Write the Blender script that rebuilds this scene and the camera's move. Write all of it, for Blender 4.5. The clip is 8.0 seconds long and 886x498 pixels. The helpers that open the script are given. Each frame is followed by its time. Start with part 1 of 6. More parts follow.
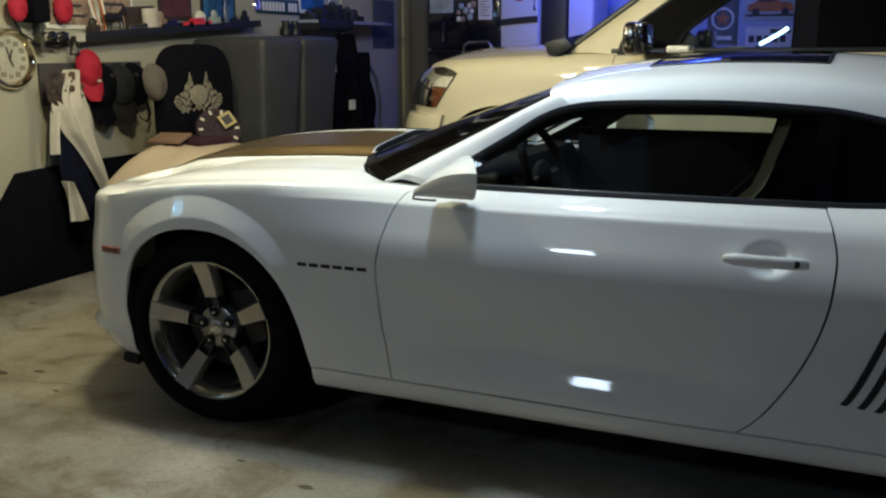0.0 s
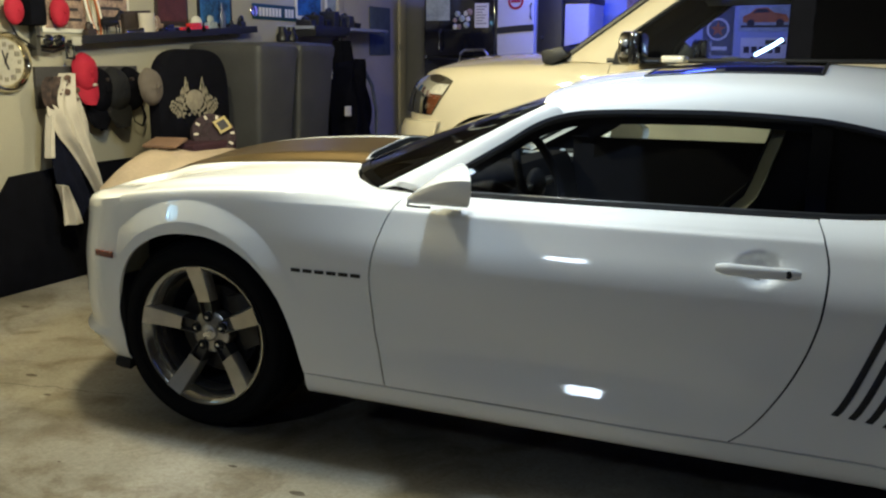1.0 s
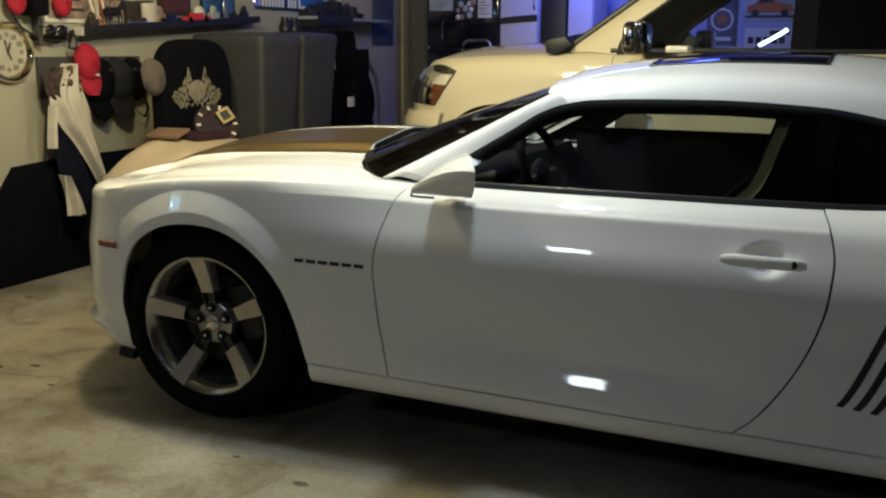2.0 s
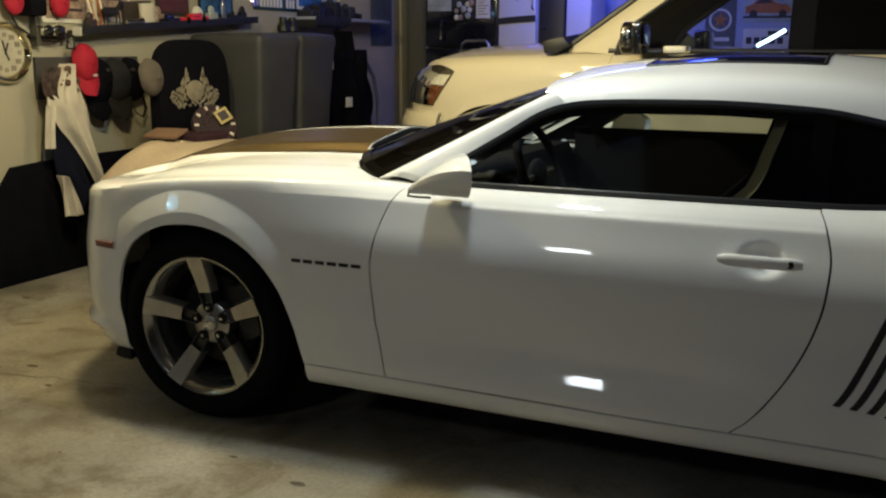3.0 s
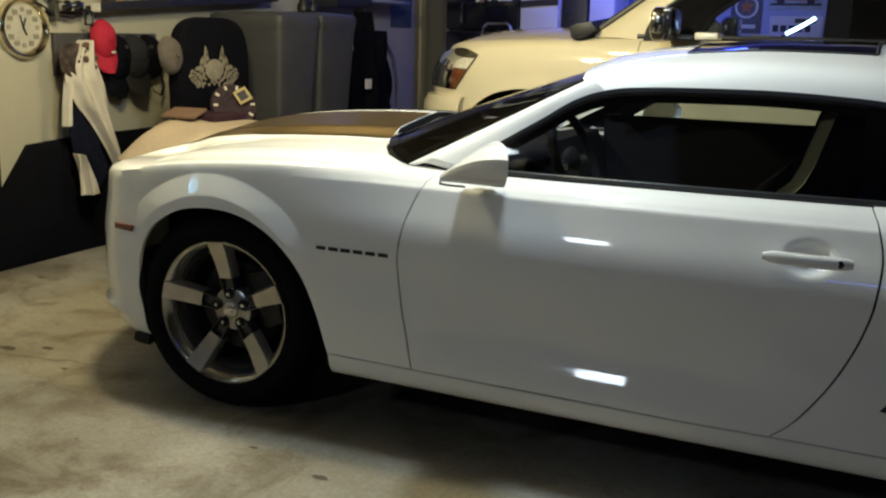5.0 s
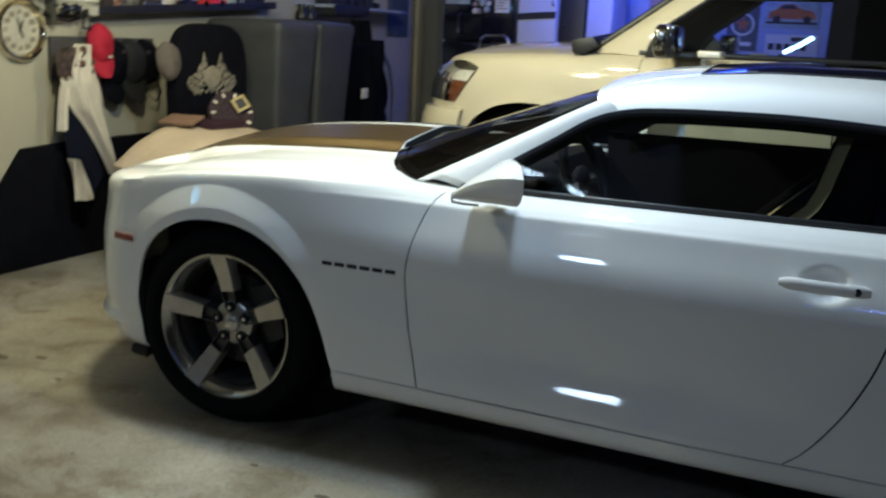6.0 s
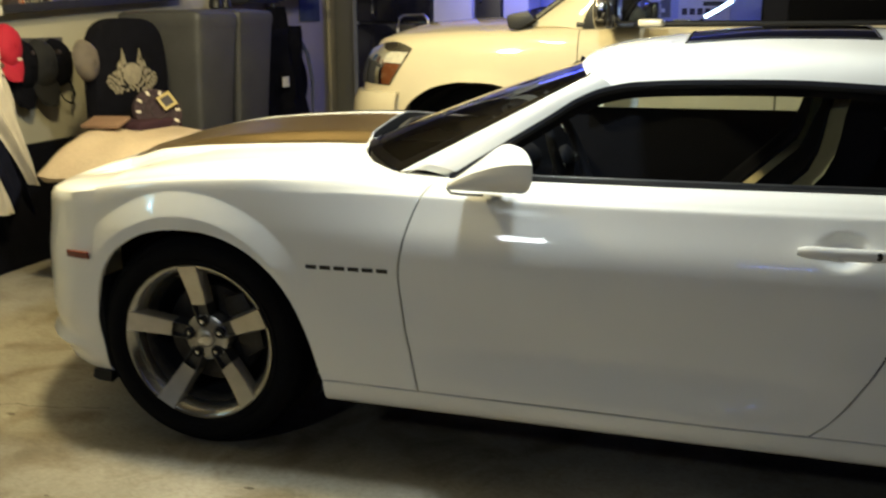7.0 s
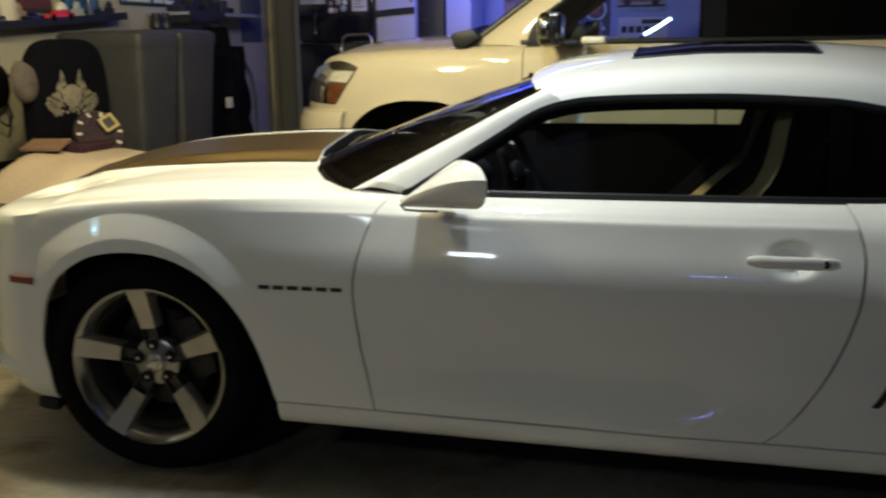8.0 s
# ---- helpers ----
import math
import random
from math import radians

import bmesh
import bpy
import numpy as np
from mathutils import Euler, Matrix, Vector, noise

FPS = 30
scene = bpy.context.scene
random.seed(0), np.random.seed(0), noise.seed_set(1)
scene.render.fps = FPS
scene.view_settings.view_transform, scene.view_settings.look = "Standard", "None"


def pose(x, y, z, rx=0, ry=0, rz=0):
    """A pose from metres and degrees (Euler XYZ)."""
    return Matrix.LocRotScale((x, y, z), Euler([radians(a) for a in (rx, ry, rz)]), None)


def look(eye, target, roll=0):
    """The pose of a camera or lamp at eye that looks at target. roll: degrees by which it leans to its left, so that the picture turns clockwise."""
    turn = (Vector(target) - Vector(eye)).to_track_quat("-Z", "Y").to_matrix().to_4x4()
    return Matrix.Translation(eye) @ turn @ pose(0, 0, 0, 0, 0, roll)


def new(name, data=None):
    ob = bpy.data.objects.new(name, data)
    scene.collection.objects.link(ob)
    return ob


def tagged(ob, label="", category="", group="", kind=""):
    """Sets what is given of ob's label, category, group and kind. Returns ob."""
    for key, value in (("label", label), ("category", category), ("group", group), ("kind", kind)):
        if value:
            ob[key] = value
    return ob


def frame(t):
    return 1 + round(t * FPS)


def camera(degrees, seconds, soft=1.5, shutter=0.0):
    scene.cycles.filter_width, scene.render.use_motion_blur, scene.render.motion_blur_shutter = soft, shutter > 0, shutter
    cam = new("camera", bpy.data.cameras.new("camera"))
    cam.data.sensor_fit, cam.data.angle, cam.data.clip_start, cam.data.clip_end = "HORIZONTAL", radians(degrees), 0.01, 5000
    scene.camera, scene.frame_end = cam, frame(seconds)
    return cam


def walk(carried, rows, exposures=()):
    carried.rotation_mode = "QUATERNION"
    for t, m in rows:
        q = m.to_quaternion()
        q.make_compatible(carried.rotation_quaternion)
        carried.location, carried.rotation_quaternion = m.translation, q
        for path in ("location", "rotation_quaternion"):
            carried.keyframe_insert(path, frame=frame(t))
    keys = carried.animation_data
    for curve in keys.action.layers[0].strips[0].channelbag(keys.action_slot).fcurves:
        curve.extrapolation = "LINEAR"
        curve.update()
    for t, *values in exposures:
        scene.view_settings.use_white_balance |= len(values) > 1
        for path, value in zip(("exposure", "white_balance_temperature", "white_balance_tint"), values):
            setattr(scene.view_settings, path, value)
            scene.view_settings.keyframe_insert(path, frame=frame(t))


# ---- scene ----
cam = camera(50.1, 8.0, soft=2.2, shutter=0.5)
PATH = [
    (0, (2.19, -2.645, 1.364), (1.374, -0.865, 0.953), -0.3),
    (0.3, (2.192, -2.647, 1.365), (1.379, -0.863, 0.966), 0.1),
    (0.5, (2.194, -2.648, 1.365), (1.395, -0.86, 0.957), 0.3),
    (1, (2.194, -2.648, 1.365), (1.388, -0.862, 0.969), 0.3),
    (1.5, (2.188, -2.646, 1.363), (1.369, -0.869, 0.95), 0.3),
    (1.7, (2.188, -2.645, 1.362), (1.38, -0.863, 0.948), 0.3),
    (2.8, (2.19, -2.638, 1.359), (1.372, -0.861, 0.944), 0.3),
    (3, (2.194, -2.64, 1.359), (1.386, -0.858, 0.946), 0.3),
    (3.2, (2.193, -2.639, 1.357), (1.358, -0.868, 0.949), 0.3),
    (3.5, (2.191, -2.638, 1.355), (1.354, -0.87, 0.938), 0.3),
    (4, (2.186, -2.635, 1.352), (1.33, -0.88, 0.922), 0.3),
    (4.2, (2.17, -2.619, 1.355), (1.307, -0.875, 0.896), 0.5),
    (4.3, (2.163, -2.61, 1.357), (1.308, -0.859, 0.909), 0.5),
    (4.5, (2.147, -2.594, 1.36), (1.318, -0.831, 0.906), 0.7),
    (4.7, (2.111, -2.578, 1.359), (1.288, -0.809, 0.916), 0.8),
    (5.8, (2.07, -2.577, 1.371), (1.245, -0.817, 0.899), 3.4),
    (6, (2.002, -2.568, 1.378), (1.208, -0.784, 0.947), 2.6),
    (6.1, (1.958, -2.559, 1.38), (1.162, -0.775, 0.955), 0.8),
    (6.2, (1.915, -2.55, 1.382), (1.083, -0.779, 0.97), 1.0),
    (6.3, (1.871, -2.54, 1.383), (1.055, -0.77, 0.941), -1.7),
    (6.4, (1.828, -2.531, 1.385), (1.045, -0.742, 0.952), -3.6),
    (6.5, (1.784, -2.522, 1.387), (1.064, -0.708, 0.949), -3.5),
    (6.6, (1.765, -2.522, 1.385), (1.088, -0.694, 0.939), -3.4),
    (6.7, (1.746, -2.521, 1.383), (1.095, -0.684, 0.937), -2.3),
    (6.8, (1.726, -2.521, 1.381), (1.088, -0.681, 0.928), -1.0),
    (6.9, (1.707, -2.52, 1.379), (1.081, -0.677, 0.923), -1.3),
    (7, (1.688, -2.52, 1.377), (1.088, -0.67, 0.91), -0.4),
    (7.1, (1.68, -2.519, 1.379), (1.098, -0.666, 0.904), -0.3),
    (7.2, (1.672, -2.518, 1.381), (1.099, -0.665, 0.896), -0.3),
    (7.3, (1.665, -2.518, 1.382), (1.099, -0.664, 0.887), -0.7),
    (7.4, (1.657, -2.517, 1.384), (1.088, -0.661, 0.902), -1.2),
    (7.5, (1.649, -2.516, 1.386), (1.08, -0.65, 0.945), -1.3),
    (7.6, (1.651, -2.517, 1.383), (1.084, -0.647, 0.957), -1.2),
    (7.7, (1.653, -2.519, 1.379), (1.1, -0.648, 0.941), -1.2),
    (7.8, (1.655, -2.52, 1.376), (1.12, -0.645, 0.933), -1.0),
    (7.9, (1.657, -2.522, 1.372), (1.135, -0.641, 0.938), -1.2),
    (8, (1.659, -2.523, 1.369), (1.169, -0.632, 0.94), -0.8),
]
EXPOSURES = [(0, -0.08, 5000, 10), (0.5, 0.28, 5000, 10), (1, 0.39, 5150, 10), (1.5, 0.07, 5300, 10), (3, -0.02, 5750, 10), (4, 0.02, 5600, 10), (4.5, 0.2, 5600, 10), (6, 0.17, 4750, 10), (6.5, 0.02, 4950, 10), (7, 0.67, 5800, 8), (7.5, 0.27, 5650, 10), (8, 0.02, 5600, 10)]
walk(cam, [(t, look(eye, target, roll)) for t, eye, target, roll in PATH], EXPOSURES)

# ---- light ----
world = bpy.data.worlds.new("night")
scene.world = world
world.use_nodes = True
world.node_tree.nodes["Background"].inputs[0].default_value = (0.02, 0.025, 0.04, 1)
world.node_tree.nodes["Background"].inputs[1].default_value = 0.05


def lamp(name, kind, power, colour, m, size=0.2, size_y=None):
    data = bpy.data.lights.new(name, kind)
    data.energy, data.color = power, colour
    if kind == "AREA":
        data.shape, data.size = ("RECTANGLE", size) if size_y else ("DISK", size)
        if size_y:
            data.size_y = size_y
    else:
        data.shadow_soft_size = size
    ob = new(name, data)
    ob.matrix_world = m
    return ob


WARM, WHITE, BLUE = (1.0, 0.79, 0.365), (0.94, 0.98, 0.90), (0.08, 0.11, 1.0)
CYAN = (-2.2, -1.83, 1.89)
# bulb over the coupe, bulb by the front wall, bulb between the two vehicles; square light behind the camera; blue tube on the far wall
LAMPS = [(0.95, 0.22, 74, WHITE), (-0.45, 0.36, 132, WARM), (0.2, 1.95, 55, WARM)]
for x, y, power, tone in LAMPS:
    lamp("bulb_light", "POINT", power, tone, pose(x, y, 2.44), 0.09)
lamp("square_light", "AREA", 7.2, WHITE, pose(0.20, -3.6, 2.46, 40, 0, 0), 0.32, 0.26)
lamp("cyan_led_light", "POINT", 3.0, (0.4, 0.8, 1.0), pose(*CYAN), 0.12)
lamp("neon_light", "AREA", 1.2, (0.15, 0.2, 1.0), pose(1.95, -5.08, 2.04, 68, 0, 0), 0.6, 0.05)
lamp("blue_tube_light", "AREA", 23, BLUE, pose(0.1, 5.45, 2.46, 50, 0, 0), 1.6, 0.1)
# Added blue light over the corner shelf, with no fixture of its own.
lamp("blue_shelf_light", "AREA", 1.8, (0.2, 0.28, 1.0), pose(-1.95, 4.3, 2.2, 0, 35, 0), 0.8, 0.08)


# ---- materials ----
def material(name, colour, rough=0.5, metal=0.0, grain=0.0, scale=8.0, bump=0.0, coat=0.0, dark=None, fine=60.0, spec=0.5):
    m = bpy.data.materials.new(name)
    m.use_nodes = True
    n, l = m.node_tree.nodes, m.node_tree.links
    b = n["Principled BSDF"]
    b.inputs["Base Color"].default_value = (*colour, 1)
    b.inputs["Roughness"].default_value = rough
    b.inputs["Metallic"].default_value = metal
    b.inputs["Coat Weight"].default_value = coat
    b.inputs["Coat Roughness"].default_value = 0.04
    b.inputs["Specular IOR Level"].default_value = spec
    if grain or bump:
        pos = n.new("ShaderNodeNewGeometry")
        big, small = n.new("ShaderNodeTexNoise"), n.new("ShaderNodeTexNoise")
        big.inputs["Scale"].default_value, small.inputs["Scale"].default_value = scale, fine
        big.inputs["Detail"].default_value, small.inputs["Detail"].default_value = 4, 3
        for t in (big, small):
            l.new(pos.outputs["Position"], t.inputs["Vector"])
    if grain:
        mixed = n.new("ShaderNodeMath")
        mixed.operation = "MULTIPLY_ADD"
        l.new(small.outputs["Fac"], mixed.inputs[0])
        mixed.inputs[1].default_value = 0.4
        half = n.new("ShaderNodeMath")
        half.operation = "MULTIPLY"
        half.inputs[1].default_value = 0.6
        l.new(big.outputs["Fac"], half.inputs[0])
        l.new(half.outputs[0], mixed.inputs[2])
        ramp = n.new("ShaderNodeValToRGB")
        lo = dark or tuple(c * (1 - grain) for c in colour)
        ramp.color_ramp.elements[0].position, ramp.color_ramp.elements[1].position = 0.36, 0.6
        ramp.color_ramp.elements[0].color, ramp.color_ramp.elements[1].color = (*lo, 1), (*colour, 1)
        l.new(mixed.outputs[0], ramp.inputs[0])
        l.new(ramp.outputs[0], b.inputs["Base Color"])
    if bump:
        bn = n.new("ShaderNodeBump")
        bn.inputs["Strength"].default_value, bn.inputs["Distance"].default_value = bump, 0.004
        l.new(small.outputs["Fac"], bn.inputs["Height"])
        l.new(bn.outputs[0], b.inputs["Normal"])
    return m


def glowing(name, colour, strength):
    m = bpy.data.materials.new(name)
    m.use_nodes = True
    b = m.node_tree.nodes["Principled BSDF"]
    b.inputs["Base Color"].default_value = (*colour, 1)
    b.inputs["Emission Color"].default_value = (*colour, 1)
    b.inputs["Emission Strength"].default_value = strength
    return m


def glass(name, tint, gloss=0.03):
    m = bpy.data.materials.new(name)
    m.use_nodes = True
    n, l = m.node_tree.nodes, m.node_tree.links
    n.remove(n["Principled BSDF"])
    see, shine, mix, fr = (n.new("ShaderNode" + k) for k in ("BsdfTransparent", "BsdfGlossy", "MixShader", "Fresnel"))
    see.inputs[0].default_value = (*tint, 1)
    shine.inputs["Roughness"].default_value = gloss
    fr.inputs[0].default_value = 1.45
    l.new(fr.outputs[0], mix.inputs[0])
    l.new(see.outputs[0], mix.inputs[1])
    l.new(shine.outputs[0], mix.inputs[2])
    l.new(mix.outputs[0], n["Material Output"].inputs[0])
    return m


def concrete(name):
    """Trowelled grey slab: pale worn patches, brown tyre and oil stains, fine grit and hairline wear."""
    m = bpy.data.materials.new(name)
    m.use_nodes = True
    n, l = m.node_tree.nodes, m.node_tree.links
    b = n["Principled BSDF"]
    pos = n.new("ShaderNodeNewGeometry")

    def cloud(scale, detail, warp=0.0, rough=0.55):
        t = n.new("ShaderNodeTexNoise")
        t.inputs["Scale"].default_value, t.inputs["Detail"].default_value = scale, detail
        t.inputs["Distortion"].default_value, t.inputs["Roughness"].default_value = warp, rough
        l.new(pos.outputs["Position"], t.inputs["Vector"])
        return t.outputs["Fac"]

    def ramp(fac, *stops):
        r = n.new("ShaderNodeValToRGB")
        while len(r.color_ramp.elements) < len(stops):
            r.color_ramp.elements.new(0.5)
        for e, (p, c) in zip(r.color_ramp.elements, stops):
            e.position, e.color = p, (*c, 1)
        l.new(fac, r.inputs[0])
        return r.outputs[0]

    def times(a, c, amount=1.0):
        x = n.new("ShaderNodeMix")
        x.data_type, x.blend_type = "RGBA", "MULTIPLY"
        x.inputs["Factor"].default_value = amount
        l.new(a, x.inputs["A"])
        l.new(c, x.inputs["B"])
        return x.outputs["Result"]
    tone = ramp(cloud(1.1, 7, 0.4), (0.34, (0.205, 0.185, 0.14)), (0.5, (0.30, 0.277, 0.222)), (0.68, (0.43, 0.405, 0.345)))
    stain = ramp(cloud(2.7, 6, 1.2, 0.6), (0.36, (0.50, 0.43, 0.33)), (0.50, (0.95, 0.93, 0.90)), (0.7, (1, 1, 1)))
    grit = ramp(cloud(55, 4, 0.0, 0.7), (0.32, (0.72, 0.71, 0.69)), (0.6, (1, 1, 1)))
    wear = ramp(cloud(9, 5, 2.5, 0.6), (0.44, (1, 1, 1)), (0.485, (0.80, 0.77, 0.72)), (0.52, (1, 1, 1)))
    l.new(times(times(times(tone, stain, 0.8), grit, 0.8), wear, 0.7), b.inputs["Base Color"])
    rough = ramp(cloud(3.2, 5, 0.8), (0.35, (0.38, 0.38, 0.38)), (0.7, (0.62, 0.62, 0.62)))
    l.new(rough, b.inputs["Roughness"])
    bn = n.new("ShaderNodeBump")
    bn.inputs["Strength"].default_value, bn.inputs["Distance"].default_value = 0.25, 0.003
    l.new(cloud(38, 6, 0.0, 0.65), bn.inputs["Height"])
    l.new(bn.outputs[0], b.inputs["Normal"])
    return m


CONCRETE = concrete("garage_concrete")
PAINT = material("white_car_paint", (0.84, 0.84, 0.82), 0.55, 0, 0.02, 3.0, 0.0, 1.0, fine=400, spec=0.25)
PAINT_SUV = material("cream_car_paint", (0.66, 0.585, 0.41), 0.5, 0, 0.03, 3.0, 0.0, 1.0, fine=300, spec=0.25)
STRIPE = material("bronze_stripe_vinyl", (0.26, 0.185, 0.085), 0.30, 0.92, 0.12, 5.0, 0.0, 0.15, fine=500)
BLACK = material("black_plastic", (0.012, 0.012, 0.014), 0.45, 0, 0.3, 10, 0.1)
GLOSSBLACK = material("gloss_black", (0.01, 0.01, 0.012), 0.12, 0, coat=0.6)
RUBBER = material("tyre_rubber", (0.005, 0.005, 0.006), 0.9, 0, 0.3, 12, 0.25, fine=150, spec=0.12)
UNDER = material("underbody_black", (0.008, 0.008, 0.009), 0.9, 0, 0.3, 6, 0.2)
ALLOY = material("machined_alloy", (0.55, 0.53, 0.49), 0.34, 0.85, 0.15, 20, 0.05, fine=300)
ALLOY_MID = material("brushed_alloy", (0.38, 0.37, 0.35), 0.30, 0.85, 0.2, 18)
POLISHED = material("polished_rim_alloy", (0.42, 0.41, 0.39), 0.17, 0.95, 0.15, 20)
ALLOY_DARK = material("painted_alloy", (0.075, 0.075, 0.078), 0.35, 0.7, 0.2, 15)
CHROME = material("chrome", (0.75, 0.75, 0.76), 0.08, 1.0)
STEEL = material("brake_steel", (0.05, 0.048, 0.048), 0.5, 0.9, 0.3, 25, 0.1)
AMBER = material("amber_lens", (0.20, 0.065, 0.02), 0.12, 0, 0.25, 40, 0.3, 0.8, fine=200)
REDLENS = material("red_marker_lens", (0.16, 0.02, 0.012), 0.15, 0, coat=0.8)
LAMPCHROME = material("headlamp_reflector", (0.30, 0.27, 0.20), 0.2, 0.7, 0.6, 25, 0.9, dark=(0.05, 0.045, 0.035), fine=32)
TINT = glass("tinted_window", (0.70, 0.745, 0.75))
SCREEN = glass("windscreen_glass", (0.25, 0.265, 0.27))
CLEAR = glass("clear_lens", (0.85, 0.85, 0.85))
DARKGLASS = material("privacy_glass", (0.0015, 0.0015, 0.002), 0.05, 0, spec=0.3)
LEATHER = material("tan_leather", (0.74, 0.58, 0.26), 0.5, 0, 0.2, 10, 0.2, fine=180)
# Slight blue in the black trim stands for the cabin's bluish haze.
TRIMDARK = material("dark_interior_trim", (0.006, 0.006, 0.010), 0.85, 0, 0.3, 15, 0.2, fine=200, spec=0.15)
BOARDING = material("brown_wall_boarding", (0.06, 0.048, 0.036), 0.8, 0, 0.3, 3.0, 0.3)
PLASTER = material("cream_wall_paint", (0.41, 0.38, 0.285), 0.75, 0, 0.06, 1.6, 0.15, fine=90)
# Far wall's blue tint carries part of the blue lamp's light.
PALEWALL = material("blue_tinted_wall", (0.42, 0.45, 0.60), 0.75, 0, 0.08, 1.6, 0.15, fine=90)
CEIL = material("bare_ceiling_board", (0.16, 0.14, 0.11), 0.85, 0, 0.08, 1.5, 0.2)
DOORPAINT = material("white_door_paint", (0.62, 0.61, 0.57), 0.45, 0, 0.06, 2.5)
NAVY = material("navy_shelf_paint", (0.012, 0.012, 0.017), 0.5, 0, 0.3, 9, 0.1)
GREYPLASTIC = material("grey_bin_plastic", (0.056, 0.056, 0.058), 0.55, 0, 0.22, 5, 0.12, fine=120)
FABRICBLACK = material("black_fabric", (0.005, 0.005, 0.008), 0.95, 0, 0.4, 14, 0.5, fine=300, spec=0.08)
FABRICRED = material("red_cap_cloth", (0.42, 0.008, 0.03), 0.8, 0, 0.2, 14, 0.4, fine=300)
FABRICGREY = material("grey_cap_cloth", (0.12, 0.098, 0.08), 0.85, 0, 0.3, 14, 0.4, fine=300)
FABRICWHITE = material("off_white_cloth", (0.62, 0.56, 0.46), 0.85, 0, 0.2, 7, 0.4, fine=240)
TANCLOTH = material("tan_vinyl", (0.54, 0.43, 0.30), 0.5, 0, 0.18, 5, 0.3, fine=60)
CARD = material("brown_cardboard", (0.21, 0.125, 0.075), 0.8, 0, 0.2, 9, 0.3, fine=120)
PAPER = material("paper", (0.75, 0.72, 0.62), 0.8, 0, 0.08, 6)
INK = material("dark_ink", (0.03, 0.025, 0.03), 0.7)
WOODDARK = material("dark_wood", (0.045, 0.032, 0.026), 0.55, 0, 0.4, 10, 0.2)
REDPAINT = material("red_enamel", (0.6, 0.03, 0.02), 0.25, 0, coat=0.6)
YELLOWPAINT = material("yellow_enamel", (0.40, 0.31, 0.10), 0.45, 0, 0.2, 12)
BLUEPAPER = material("blue_print", (0.05, 0.16, 0.38), 0.6, 0, 0.5, 9, dark=(0.01, 0.02, 0.05))
ORANGEPAINT = material("orange_print", (0.5, 0.14, 0.03), 0.6, 0, 0.4, 12)
PINKPRINT = material("beige_print", (0.42, 0.3, 0.22), 0.7, 0, 0.5, 14, dark=(0.12, 0.08, 0.07))
SKYPRINT = material("pale_print", (0.45, 0.5, 0.5), 0.65, 0, 0.4, 10)
TUBEGLOW = glowing("white_tube_glow", (0.75, 0.9, 1.0), 9.0)
BLUEGLOW = glowing("blue_tube_glow", (0.15, 0.2, 1.0), 12.0)
PHONEGLOW = glowing("cyan_lamp_glow", (0.45, 0.85, 1.0), 22.0)


# ---- mesh helpers ----
INSIDE = None  # a point inside the body whose panels are being made

def smooth(a, b, x):
    t = min(1, max(0, (x - a) / (b - a)))
    return t * t * (3 - 2 * t)


def curve(x, pts):
    """Smooth monotone curve through pts, (x, value) in rising x."""
    xs, ys = [p[0] for p in pts], [p[1] for p in pts]
    if x <= xs[0]:
        return ys[0]
    if x >= xs[-1]:
        return ys[-1]
    i = max(k for k in range(len(xs) - 1) if xs[k] <= x)
    d = [(ys[k + 1] - ys[k]) / (xs[k + 1] - xs[k]) for k in range(len(xs) - 1)]

    def slope(k):
        if k == 0:
            return d[0]
        if k == len(xs) - 1:
            return d[-1]
        return 0 if d[k - 1] * d[k] <= 0 else 2 * d[k - 1] * d[k] / (d[k - 1] + d[k])
    h = xs[i + 1] - xs[i]
    t = (x - xs[i]) / h
    return ((1 + 2 * t) * (1 - t) ** 2 * ys[i] + t * (1 - t) ** 2 * h * slope(i)
            + t * t * (3 - 2 * t) * ys[i + 1] + t * t * (t - 1) * h * slope(i + 1))


def grid(rows, thick=0.0, close=False):
    """A sheet from rows of points; thick: metres by which its rim is folded inwards against the normal."""
    bm = bmesh.new()
    vs = [[bm.verts.new(p) for p in r] for r in rows]
    for a, b in zip(vs, vs[1:]):
        n = len(a)
        for i in range(n if close else n - 1):
            bm.faces.new((a[i], a[(i + 1) % n], b[(i + 1) % n], b[i]))
    bmesh.ops.remove_doubles(bm, verts=bm.verts, dist=1e-6)
    if thick:
        bm.normal_update()
        if INSIDE and sum(f.normal.dot(f.calc_center_median() - INSIDE) * f.calc_area() for f in bm.faces) < 0:
            bmesh.ops.reverse_faces(bm, faces=bm.faces[:])
            bm.normal_update()
        bmesh.ops.solidify(bm, geom=bm.faces[:], thickness=thick)
    return bm


def span(a, b, n):
    return [a + (b - a) * i / (n - 1) for i in range(n)]


def box(x0, x1, y0, y1, z0, z1, bevel=0.004, seg=2):
    bm = bmesh.new()
    bmesh.ops.create_cube(bm, size=1)
    for v in bm.verts:
        v.co = ((x0 + x1) / 2 + v.co.x * (x1 - x0), (y0 + y1) / 2 + v.co.y * (y1 - y0), (z0 + z1) / 2 + v.co.z * (z1 - z0))
    if bevel:
        bmesh.ops.bevel(bm, geom=bm.edges[:], offset=bevel, segments=seg, affect="EDGES", profile=0.6)
    return bm


def lathe(profile, n=40, axis="y", m=None):
    """Profile (r, h) turned round an axis."""
    rows = []
    for r, h in profile:
        ring = []
        for k in range(n):
            a = 2 * math.pi * k / n
            c, s = r * math.cos(a), r * math.sin(a)
            ring.append({"y": (c, h, s), "z": (c, s, h), "x": (h, c, s)}[axis])
        rows.append(ring)
    bm = grid(rows, close=True)
    if m:
        bm.transform(m)
    return bm


